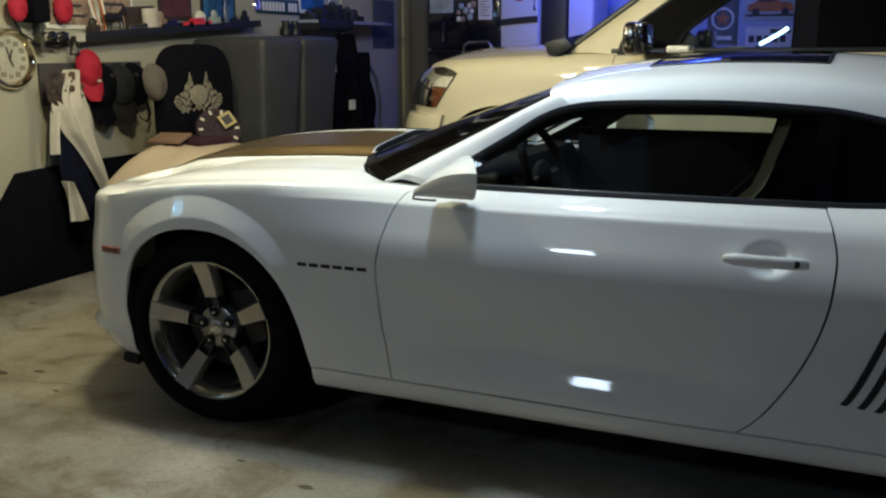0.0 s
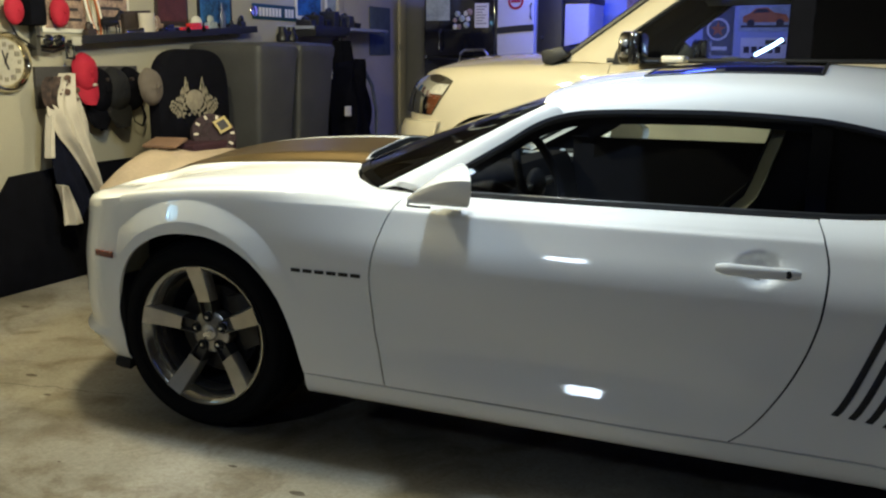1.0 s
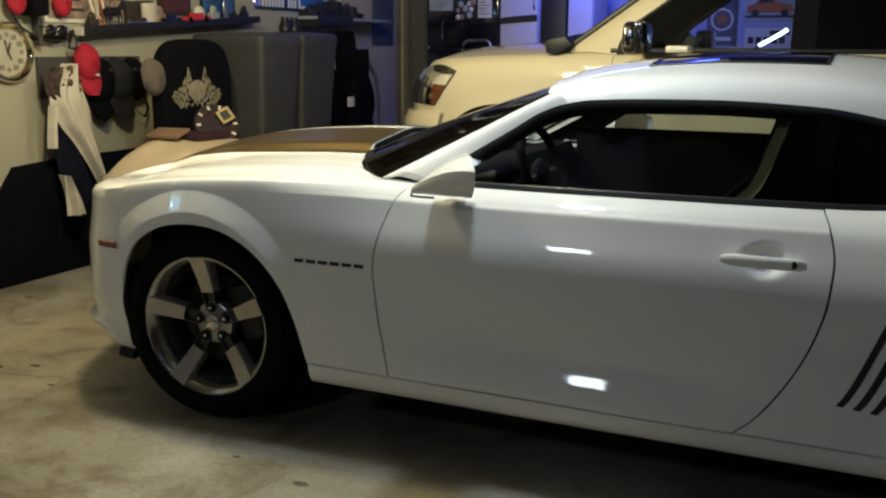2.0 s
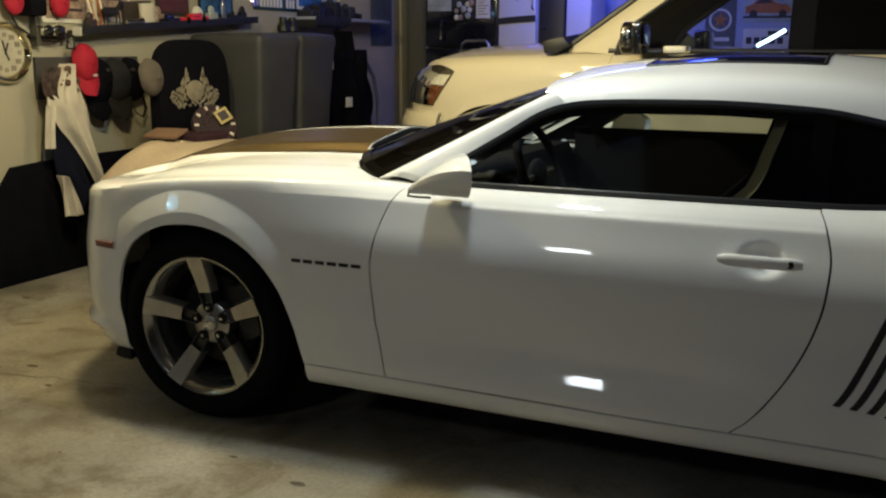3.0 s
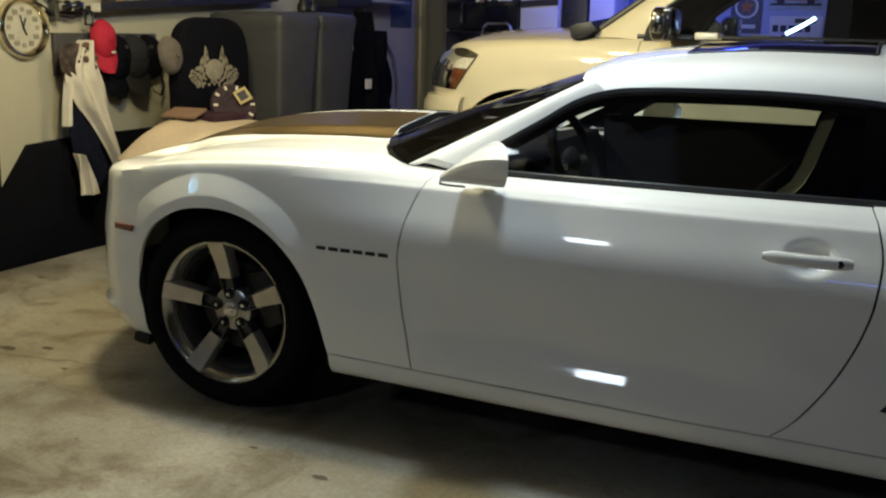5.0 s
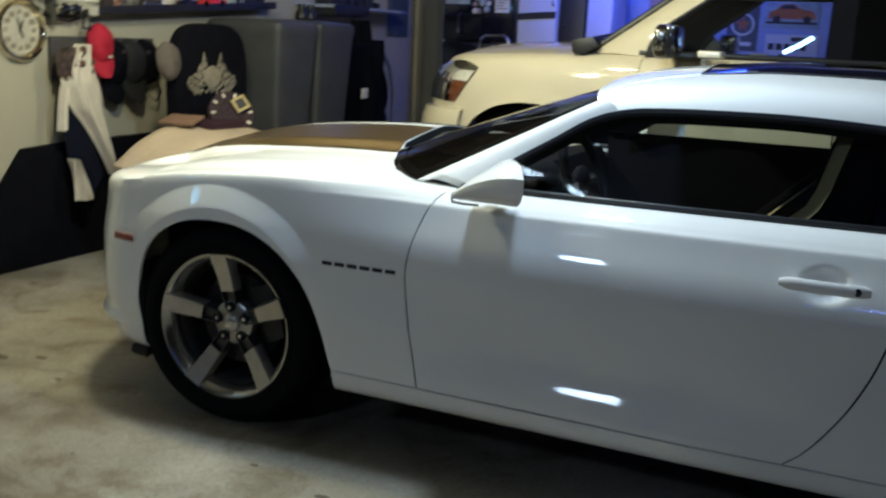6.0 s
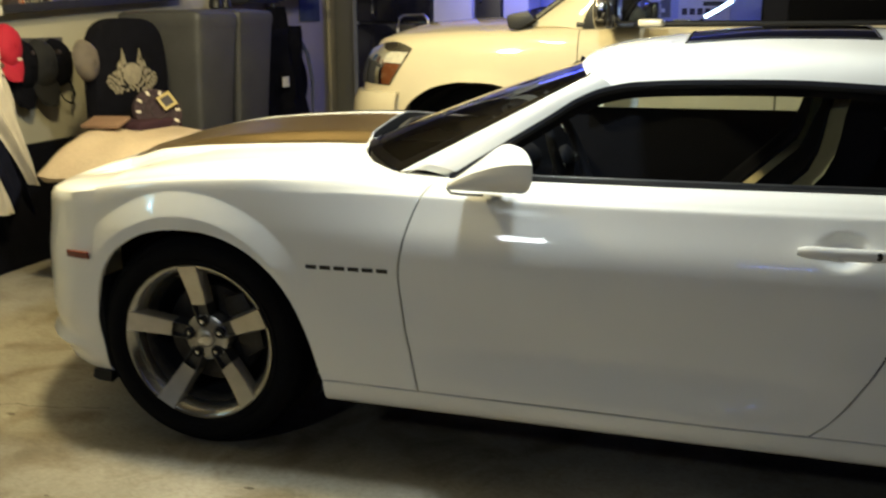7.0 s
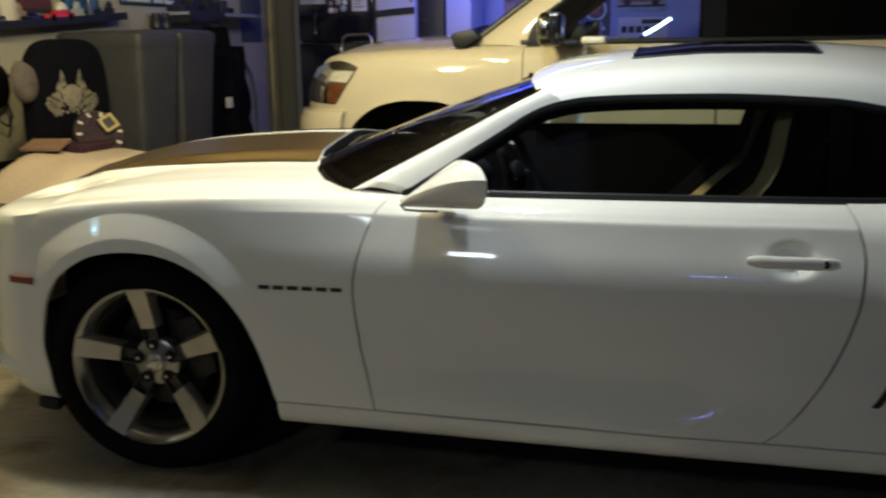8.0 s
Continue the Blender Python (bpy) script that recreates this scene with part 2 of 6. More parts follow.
def tube(path, r, n=8, flat=1.0):
    rows = []
    pts = [Vector(p) for p in path]
    for i, p in enumerate(pts):
        d = (pts[min(i + 1, len(pts) - 1)] - pts[max(i - 1, 0)]).normalized()
        a = d.cross(Vector((0, 0, 1)))
        if a.length < 0.05:
            a = d.cross(Vector((1, 0, 0)))
        a.normalize()
        b = a.cross(d)
        rr = r[i] if isinstance(r, (list, tuple)) else r
        rows.append([p + (a * math.cos(t) + b * math.sin(t) * flat) * rr for t in (2 * math.pi * k / n for k in range(n))])
    bm = grid(rows, close=True)
    for ring in (rows[0], rows[-1]):
        vs = [min(bm.verts, key=lambda v: (v.co - q).length_squared) for q in ring]
        if len(set(vs)) == n:
            try:
                bm.faces.new(vs)
            except ValueError:
                pass
    return bm


def prism(outline, h0, h1, axis="y", bevel=0.0):
    """An outline of (a, b) swept from h0 to h1 along an axis: y takes (x, z), x takes (y, z), z takes (x, y)."""
    put = {"y": lambda a, b, h: (a, h, b), "x": lambda a, b, h: (h, a, b), "z": lambda a, b, h: (a, b, h)}[axis]
    bm = bmesh.new()
    lo = [bm.verts.new(put(a, b, h0)) for a, b in outline]
    hi = [bm.verts.new(put(a, b, h1)) for a, b in outline]
    n = len(lo)
    bm.faces.new(lo), bm.faces.new(hi)
    for i in range(n):
        bm.faces.new((lo[i], lo[(i + 1) % n], hi[(i + 1) % n], hi[i]))
    bmesh.ops.recalc_face_normals(bm, faces=bm.faces[:])
    if bevel:
        bmesh.ops.bevel(bm, geom=bm.edges[:], offset=bevel, segments=2, affect="EDGES", profile=0.6)
    return bm


def ball(c, r, sx=1, sy=1, sz=1, u=24, v=14):
    bm = bmesh.new()
    bmesh.ops.create_uvsphere(bm, u_segments=u, v_segments=v, radius=r)
    for w in bm.verts:
        w.co = (c[0] + w.co.x * sx, c[1] + w.co.y * sy, c[2] + w.co.z * sz)
    return bm


def joined(*parts):
    bm = bmesh.new()
    for p in parts:
        me = bpy.data.meshes.new("tmp")
        p.to_mesh(me)
        p.free()
        bm.from_mesh(me)
        bpy.data.meshes.remove(me)
    return bm


def rough_up(bm, amount, scale=6.0):
    for v in bm.verts:
        v.co += noise.noise_vector(v.co * scale) * amount
    return bm


def mesh_of(name, bm, mat, angle=38):
    me = bpy.data.meshes.new(name)
    bmesh.ops.recalc_face_normals(bm, faces=bm.faces[:])
    bm.to_mesh(me)
    bm.free()
    me.materials.append(mat)
    me.shade_smooth()
    me.set_sharp_from_angle(angle=radians(angle))
    return me


def part(name, bm, mat, parent, label="", angle=38):
    ob = new(name, mesh_of(name, bm, mat, angle))
    ob.parent = parent
    return tagged(ob, label)


def thing(name, label, category, group="", kind="", at=(0, 0, 0)):
    ob = new(name)
    ob.location = at
    ob.empty_display_size = 0.1
    return tagged(ob, label, category, group, kind)


def solid(name, bm, mat, label, category, group="", kind="", angle=38):
    return tagged(new(name, mesh_of(name, bm, mat, angle)), label, category, group, kind)


def mirrored(bm, cy):
    out = bm.copy()
    for v in out.verts:
        v.co.y = 2 * cy - v.co.y
    bmesh.ops.reverse_faces(out, faces=out.faces[:])
    return out


# ---- the garage ----
WX, FY, NY, EX, TOP = -2.32, 6.85, -5.2, 6.2, 2.62
solid("floor", box(WX - 0.2, EX + 0.2, NY - 0.2, FY + 0.2, -0.12, 0, 0), CONCRETE, "worn stained concrete garage floor", "floor", kind="structure")
solid("ceiling", box(WX - 0.2, EX + 0.2, NY - 0.2, FY + 0.2, TOP, TOP + 0.12, 0), CEIL, "plain painted garage ceiling", "ceiling", kind="structure")
solid("wall_front", box(WX - 0.15, WX, NY, FY, 0, TOP, 0), PLASTER, "cream painted garage end wall", "wall", kind="structure")
solid("wall_far", box(WX, EX, FY, FY + 0.15, 0, TOP, 0), PALEWALL, "side wall tinted blue-grey for its blue light, hung with posters", "wall", kind="structure")
# Next two walls are unseen, coloured dark to hold down bounce and reflections.
solid("wall_near", box(WX, EX, NY - 0.15, NY, 0, TOP, 0), BOARDING, "dark brown boarded garage side wall", "wall", kind="structure")
solid("wall_back", box(EX, EX + 0.15, NY, FY, 0, TOP, 0), BOARDING, "dark brown boarded wall closing the garage", "wall", kind="structure")

# ---- the white coupe: front axle at x = 0, its near side at y = 0, nose towards -x ----
INSIDE = Vector((1.5, 0.96, 0.55))
CY, AXLE, TYRE = 0.96, 2.852, 0.36
coupe = thing("coupe", "glossy white two-door sports coupe with dark bonnet stripes, parked", "car")
LOW = ([(0.20, 0.07), (0.22, 0.035), (0.24, 0.014), (0.26, 0.006), (0.28, 0.0033)]
       + [(z, 0.0032 + 0.0212 * (1 + math.sin(math.pi * (z - 0.37) / 0.14))) for z in span(0.30, 0.44, 15)] + [(0.48, 0.0442)])
FENDER = [(0.20, 0.06), (0.24, 0.025), (0.30, 0.012), (0.40, 0.007), (0.50, 0.005), (0.60, 0.005), (0.68, 0.006), (0.75, 0.009), (0.80, 0.0145), (0.84, 0.020), (0.875, 0.0255), (0.893, 0.0292), (0.908, 0.0340), (0.9155, 0.0395), (0.919, 0.050), (0.9215, 0.078), (0.9235, 0.125)]
DOOR = LOW + [(0.55, 0.033), (0.60, 0.0278), (0.64, 0.0245), (0.67, 0.0232), (0.70, 0.0246), (0.72, 0.0275), (0.74, 0.0315), (0.755, 0.0353), (0.77, 0.0398), (0.785, 0.0449), (0.81, 0.0541), (0.84, 0.0648), (0.86, 0.0715), (0.870, 0.0749), (0.877, 0.0780), (0.882, 0.0835), (0.887, 0.0895), (0.896, 0.0995), (0.906, 0.113), (0.915, 0.1265), (0.921, 0.139), (0.923, 0.15)]
BELT = [(-0.94, 0.71), (-0.6, 0.795), (-0.44, 0.842), (-0.2, 0.889), (0.06, 0.914), (0.31, 0.926), (0.54, 0.928), (0.86, 0.922), (1.1, 0.919), (2.1, 0.925),
        (2.4, 0.945), (2.9, 0.985), (3.4, 0.98), (3.9, 0.93)]
ARCH = [(-0.345, 0.40), (-0.335, 0.50), (-0.31, 0.58), (-0.26, 0.652), (-0.21, 0.690), (-0.16, 0.716), (-0.11, 0.732), (-0.05, 0.742), (0.01, 0.745), (0.07, 0.7425), (0.115, 0.735), (0.16, 0.723), (0.21, 0.702), (0.26, 0.673), (0.31, 0.630), (0.35, 0.575), (0.42, 0.44), (0.465, 0.29)]
GAP_F = [(0.20, 0.80), (0.29, 0.785), (0.5, 0.74), (0.65, 0.722), (0.73, 0.732), (0.82, 0.757), (0.87, 0.778), (0.905, 0.80), (0.918, 0.822), (0.925, 0.85)]
GAP_R = [(0.20, 1.84), (0.29, 1.89), (0.33, 1.935), (0.4, 1.99), (0.51, 2.053), (0.6, 2.089), (0.7, 2.112), (0.79, 2.118), (0.88, 2.10), (0.95, 2.06)]


def side(x, z):
    dz = curve(x, BELT) - 0.925
    zz, low = z - dz * smooth(0.5, 0.92, z), smooth(0.45, 1.3, x) * (1 - 0.75 * smooth(1.62, 2.0, x))
    w = low + (smooth(0.2, 0.94, x) - low) * smooth(0.46, 0.62, z)
    y = curve(zz, FENDER) * (1 - w) + curve(zz, DOOR) * w
    d = math.hypot(x, z - 0.36)
    u = (0.502 - d) / 0.115
    v = u - 0.655
    y -= 0.0132 * (u + math.sqrt(u * u + 0.0001) - v - math.sqrt(v * v + 0.0004)) * smooth(0.3, 0.42, z) * (1 - (1 - smooth(0.52, 0.66, z)) * smooth(0.0, 0.3, x))
    y -= 0.026 * (x - 1.43) * math.exp(-((x - 1.43) / 0.3) ** 2) * (1 - smooth(0.44, 0.56, z)) * smooth(0.24, 0.30, z)
    d = math.hypot(x - AXLE, z - 0.36)
    y -= 0.035 * (1 - smooth(0.45, 0.6, d))
    y -= 0.03 * smooth(2.0, 2.7, x) * smooth(0.5, 0.75, z) * (1 - smooth(0.86, 0.97, z))
    y += curve(-x, [(0.1, 0.0), (0.25, 0.006), (0.36, 0.02), (0.45, 0.045)])
    return y


def rise(x):
    return 0.022 * (1 - smooth(0.48, 0.68, x)) + 0.022 * smooth(1.8, 2.1, x)


def shoulder(x, edge):
    """Points from the side over the shoulder to the edge of the bonnet."""
    z, y0 = curve(x, BELT), side(x, curve(x, BELT))
    return [(x, y0 + (edge - y0) * t, z + rise(x) * (1 - (1 - t) ** 2)) for t in (0.2, 0.45, 0.7, 1.0)]


def column(xz, z0, z1, n=64):
    return [(xz(z), side(xz(z), z), z) for z in span(z0, z1 - 0.062, n - 4) + span(z1 - 0.055, z1, 20)]


def fender_edge(x):
    return curve(x, [(-0.36, 0.29), (0.52, 0.29), (0.56, 0.268), (0.60, 0.236), (0.65, 0.205), (0.69, 0.198), (0.78, 0.192), (0.87, 0.182)])


def at_gap(f, z):
    return curve(z, GAP_F) - f


rows = []
for x in [-0.345, -0.342, -0.335, -0.325] + span(-0.31, 0.35, 120) + [0.37, 0.39, 0.41, 0.43, 0.445, 0.455, 0.465]:
    rows.append(column(lambda z: x, curve(x, ARCH), curve(x, BELT)) + shoulder(x, fender_edge(x)))
for t in span(0, 1, 14)[1:]:
    z1 = curve(0.467 + t * (0.847 - 0.467), BELT)
    cols = column(lambda z: 0.467 + (at_gap(0.003, z) - 0.467) * t, 0.293, z1)
    rows.append(cols + shoulder(cols[-1][0], fender_edge(cols[-1][0])))
fender = grid(rows, 0.012)
part("fender", mirrored(fender, CY), PAINT, coupe)
part("fender", fender, PAINT, coupe)

rows = []
for t in [k / 24 for k in range(18)] + span(0.75, 1, 24):
    col = []
    for z in span(0.293, 0.46, 24) + span(0.475, 0.70, 10) + span(0.71, 0.865, 22) + span(0.87, 0.921, 14):
        x = (curve(z, GAP_F) + 0.003) * (1 - t) + (curve(z, GAP_R) - 0.003) * t
        zz = z + (curve(x, BELT) - 0.921) * smooth(0.6, 0.92, z)
        dent = 0.026 * (1 - smooth(0.35, 1.0, math.hypot((x - 1.94) / 0.068, (z - 0.79) / 0.052)))
        col.append((x, side(x, zz) + dent, zz))
    x = col[-1][0]
    col.append((x, col[-1][1] + 0.03, col[-1][2] + 0.003))
    rows.append(col)
door = grid(rows, 0.02)
far_door = part("door", mirrored(door, CY), PAINT, coupe)
near_door = part("door", door, PAINT, coupe, "white door with a flush pull handle")

rows = []
for t in span(0, 1, 24):
    col = []
    for z in span(0.293, 0.925, 22):
        x0 = curve(z, GAP_R) + 0.003
        x = x0 + (2.43 - x0) * t
        zz = z + (curve(x, BELT) - 0.925) * smooth(0.6, 0.92, z)
        col.append((x, side(x, zz), zz))
    rows.append(col + shoulder(col[-1][0], 0.25))
for x in span(2.435, 3.27, 26) + span(3.3, 3.8, 10):
    z0 = 0.36 + math.sqrt(max(0, 0.42 ** 2 - (x - AXLE) ** 2)) if abs(x - AXLE) < 0.42 else 0.3
    col = [(x, side(x, z) + 0.1 * smooth(3.3, 3.9, x), z) for z in span(z0, curve(x, BELT), 22)]
    rows.append(col + shoulder(x, 0.25))
quarter = grid(rows, 0.012)
part("quarter_panel", mirrored(quarter, CY), PAINT, coupe)
part("quarter_panel", quarter, PAINT, coupe)

rows = [[(x, side(x, z) - 0.002, z) for z in (0.288, 0.27, 0.25, 0.232, 0.218)] + [(x, 0.06, 0.212), (x, 0.16, 0.215)] for x in span(0.468, 2.43, 40)]
sill = grid(rows, 0.01)
part("sill", mirrored(sill, CY), PAINT, coupe)
part("sill", sill, PAINT, coupe)

# front bumper: swept from the wheel arch round the corner to the middle
PLAN = [(0.0, -0.345, 0.0), (0.08, -0.43, 0.012), (0.16, -0.51, 0.045), (0.26, -0.60, 0.105), (0.4, -0.70, 0.21), (0.55, -0.79, 0.37), (0.75, -0.88, 0.62), (1.0, -0.93, 0.96)]


def plan(s):
    return Vector((curve(s, [(p[0], -p[1]) for p in PLAN]) * -1, curve(s, [(p[0], p[2]) for p in PLAN]), 0))


def plan_out(s):
    d = plan(min(1, s + 0.01)) - plan(max(0, s - 0.01))
    return Vector((d.y * -1, d.x, 0)).normalized() if s > 0.005 else Vector((0, -1, 0))


# height of the raised bonnet centre over its edge, from the side to the middle
DOME = [(0.29, 0.0), (0.38, 0.006), (0.46, 0.010), (0.51, 0.014), (0.535, 0.020), (0.555, 0.030), (0.58, 0.044), (0.592, 0.0495), (0.602, 0.0515), (0.70, 0.063), (0.80, 0.075), (0.88, 0.084), (0.96, 0.089)]


def bonnet_front(y):
    return -0.66 + 0.315 * (abs(CY - y) / 0.67) ** 3


def bonnet_z(x, y):
    narrow = 1 + 0.22 * (1 - smooth(-0.72, -0.25, x))
    return curve(x, BELT) + rise(x) + curve(CY - abs(CY - y) * narrow, DOME)


rows = []
for s in span(0, 1, 30):
    p, o = plan(s), plan_out(s)
    w = 1 - s
    hy = 0.29 + 0.67 * s
    hx = bonnet_front(hy)
    top = Vector((hx, hy, bonnet_z(hx, hy)))
    col = []
    zt = 0.848 - 0.138 * s
    base = side(-0.345, 0.5)
    for z in [0.215, 0.23, 0.26, 0.275, 0.285, 0.295, 0.305, 0.315, 0.325, 0.335, 0.35] + span(0.37, zt, 16):
        off = (side(-0.345, z) - base) * (w if z > 0.4 else 1) + 0.03 * s * smooth(0.55, 0.75, z) + 0.02 * smooth(0.3, 0.55, z) * (1 - smooth(0.55, 0.8, z)) * s
        off -= 0.028 * math.exp(-((z - 0.305) / 0.02) ** 2) * smooth(0.04, 0.2, s)
        q = p + Vector((0, base, 0)) * w - o * off
        col.append((q.x, q.y, z))
    last = Vector(col[-1])
    prev = Vector(col[-2])
    ctrl = last + (last - prev).normalized() * (0.018 + 0.042 * smooth(0.0, 0.35, s))
    for t in (0.2, 0.4, 0.6, 0.8, 1.0):
        q = last * (1 - t) ** 2 + ctrl * 2 * t * (1 - t) + top * t * t
        col.append(tuple(q))
    rows.append(col)
bumper = grid(rows, 0.01)
part("front_bumper", joined(mirrored(bumper, CY), bumper), PAINT, coupe)
rows = [[tuple(plan(s) + plan_out(s) * d + Vector((0, 0.02 * (1 - s), z))) for d, z in ((-0.14, 0.205), (-0.03, 0.20 - 0.024 * (1 - smooth(0.06, 0.13, s))), (-0.022, 0.203 - 0.02 * (1 - smooth(0.06, 0.13, s))), (-0.03, 0.214), (-0.14, 0.214))] for s in span(0.0, 0.08, 8)]
lip = grid(rows)
part("air_deflector", mirrored(lip, CY), UNDER, coupe, "small black plastic air deflector")
part("air_deflector", lip, UNDER, coupe, "small black plastic air deflector")
for flip in (False, True):
    rows = []
    for s in (0.012, 0.05, 0.1):
        rows.append([tuple(plan(s) + plan_out(s) * (0.004 if k in (0, 3) else 0.008) + Vector((0, base * (1 - s), z))) for k, z in enumerate((0.622, 0.625, 0.645, 0.648))])
    mk = grid(rows, 0.006)
    part("side_marker", mirrored(mk, CY) if flip else mk, REDLENS, coupe, "dark red side marker lens")

# bonnet and its stripes


def cowl_x(y):
    return 0.414 + 0.27 * (abs(CY - y) / 0.806) ** 4


def bonnet_rows(y0, y1, ny, lift, x0=0.0, x1=1.0, nx=34):
    return [[(x, y, bonnet_z(x, y) + lift) for x in (bonnet_front(y) + (cowl_x(y) - bonnet_front(y)) * t for t in span(x0, x1, nx))] for y in span(y0, y1, ny)]


part("bonnet", grid(bonnet_rows(0.2915, 2 * CY - 0.2915, 130, 0.0, nx=50), 0.004), PAINT, coupe, "white bonnet with a raised centre")
# half width of the stripes from the nose to the windscreen
STRIPE_EDGE = [(-0.66, 0.335), (-0.35, 0.392), (-0.05, 0.424), (0.2, 0.435), (0.43, 0.438)]
for sgn in (-1, 1):
    rows = []
    for t in span(0.0, 0.995, 40):
        x = -0.66 + (0.43 + 0.66) * t
        narrow = 1 + 0.22 * (1 - smooth(-0.72, -0.25, x))
        rows.append([(min(max(x, bonnet_front(CY + d) + 0.002), cowl_x(CY + d) - 0.003), CY + sgn * d) for d in (k / narrow for k in span(0.075, curve(x, STRIPE_EDGE), 50))])
    part("bonnet_stripe", grid([[(x, y, bonnet_z(x, y) + 0.003) for x, y in r] for r in rows]), STRIPE, coupe, "wide dark bronze stripe with a satin sheen")

# greenhouse
WTOP = [(0.855, 0.155, 0.922), (1.011, 0.20, 1.022), (1.118, 0.228, 1.088), (1.22, 0.25, 1.152), (1.291, 0.263, 1.178), (1.38, 0.272, 1.192), (1.55, 0.275, 1.199), (1.74, 0.277, 1.201), (2.03, 0.275, 1.189),
        (2.21, 0.27, 1.160), (2.45, 0.25, 1.09), (2.6, 0.215, 1.0), (2.68, 0.18, 0.955)]


def wtop(x, out=0.0, up=0.0):
    return Vector((x, curve(x, [(p[0], p[1]) for p in WTOP]) - out, curve(x, [(p[0], p[2]) for p in WTOP]) + up))


def wbelt(x):
    return Vector((x, side(x, curve(x, BELT)) + 0.028, curve(x, BELT) + 0.002))


def screen(t, k):
    """The windscreen: t from -1 to 1 across, k from 0 to 1 up it; its foot dips behind the bonnet's raised centre."""
    e = Vector((0.676 + 0.562 * k, 0.182 + 0.111 * k, 0.931 + 0.2925 * k))
    c = Vector((0.42 + 0.725 * k, CY, 0.985 + 0.265 * k + 0.008 * math.sin(math.pi * k)))
    q = c.lerp(e, abs(t) ** (4 - 1.4 * k))
    q.y = CY + t * (CY - e.y)
    return q


rows = [[tuple(screen(t, k)) for k in span(0, 1, 20)] for t in span(-1, 1, 61)]
ws = part("windscreen", grid(rows), SCREEN, coupe, "raked tinted windscreen")
ws.visible_shadow = False
for rows in ([[tuple(screen(t, k) + Vector((-0.002, 0, 0.003))) for k in span(0, 0.05, 5)] for t in span(-1, 1, 61)], [[tuple(screen(t, k) + Vector((-0.002, 0, 0.003))) for k in span(0.05, 1, 20)] for t in (-1, -0.985, -0.965)]):
    part("screen_border", grid(rows), DARKGLASS, coupe, "black screen-print border")

rows = []
for t in span(-1, 1, 61):
    q = screen(t, 0)
    y = min(max(q.y, 0.296), 2 * CY - 0.296)
    top = Vector((cowl_x(y), y, bonnet_z(cowl_x(y), y) - 0.006))
    low = Vector((q.x - 0.012, q.y, min(q.z, top.z) - 0.05))
    rows.append([tuple(top), tuple(top.lerp(low, 0.5) + Vector((0, 0, -0.02))), tuple(low), tuple(q + Vector((0.01, 0, -0.002)))])
part("cowl_panel", grid(rows), UNDER, coupe, "black plastic cowl under the windscreen")
for y in (0.62, 1.2):
    part("wiper", tube([(0.50, y, 1.0), (0.475, y + 0.22, 1.018), (0.475, y + 0.5, 1.012)], 0.008, 6), BLACK, coupe)

rows = []
for t in span(0, 1, 22):
    lo = wtop(0.843 + (1.30 - 0.843) * t, 0.006, 0.012)
    hi = screen(-1, t)
    if t == 0:
        lo = Vector((0.84, 0.17, 0.919))
    mid = (lo + hi) / 2 + Vector((-0.006, -0.012, 0.030))
    rows.append([tuple(lo * (1 - k) ** 2 + mid * 2 * k * (1 - k) + hi * k * k) for k in span(0, 1, 7)])
lining = grid([[(p[0] + 0.004, p[1] + 0.018, p[2] - 0.010) for p in r] for r in rows])
part("pillar_trim", mirrored(lining, CY), TRIMDARK, coupe, "black inner pillar trim")
part("pillar_trim", lining, TRIMDARK, coupe, "black inner pillar trim")
pillar = grid(rows, 0.012)
part("windscreen_pillar", mirrored(pillar, CY), PAINT, coupe)
part("windscreen_pillar", pillar, PAINT, coupe)

ROOFZ = [(1.1, 1.242), (1.15, 1.274), (1.2, 1.293), (1.3, 1.313), (1.5, 1.335), (1.75, 1.352), (1.95, 1.352), (2.2, 1.338), (2.5, 1.295), (2.75, 1.235)]


def roof_z(x, y):
    """Height of the roof at a place."""
    d = abs(CY - y)
    rail = wtop(x, 0.006, 0.014)
    w = CY - rail.y
    t = min(1, d / w)
    zc = curve(x, ROOFZ)
    return zc - (zc - rail.z) * (0.60 * t ** 1.8 + 0.40 * t ** 22)


rows = []
for t in span(-1, 1, 61):
    e = math.copysign(1 - (1 - abs(t)) ** 1.6, t)
    col = []
    for k in (i / 33 for i in range(34)):
        k = k ** 1.6
        x0 = 1.145 + 0.094 * abs(e) ** 2.6
        if abs(e) > 0.999:
            x0 = 1.30
        x = x0 + (2.75 - x0) * k
        w = CY - wtop(x, 0.006, 0.014).y
        y = CY + e * w
        z = roof_z(x, y)
        if k == 0 and abs(e) < 0.999:
            z = min(z, screen(e, 1.0).z + 0.004)
        col.append((x, y, z))
    rows.append(col)
part("roof", grid(rows, 0.012), PAINT, coupe)
rows = [[(x, y, roof_z(x, y) + 0.003) for x in span(1.49, 2.03, 16)] for y in span(0.56, 2 * CY - 0.56, 16)]
part("sunroof", grid(rows), DARKGLASS, coupe, "dark glass sunroof panel")
ring = [(1.485, 0.555), (2.035, 0.555), (2.035, 1.365), (1.485, 1.365), (1.485, 0.555)]
path = []
for (ax, ay), (bx, by) in zip(ring, ring[1:]):
    path += [(ax + (bx - ax) * k, ay + (by - ay) * k, roof_z(ax + (bx - ax) * k, ay + (by - ay) * k) + 0.002) for k in span(0, 1, 12)[:-1]]
part("sunroof_seal", tube(path + path[:1], 0.0045, 6), BLACK, coupe)

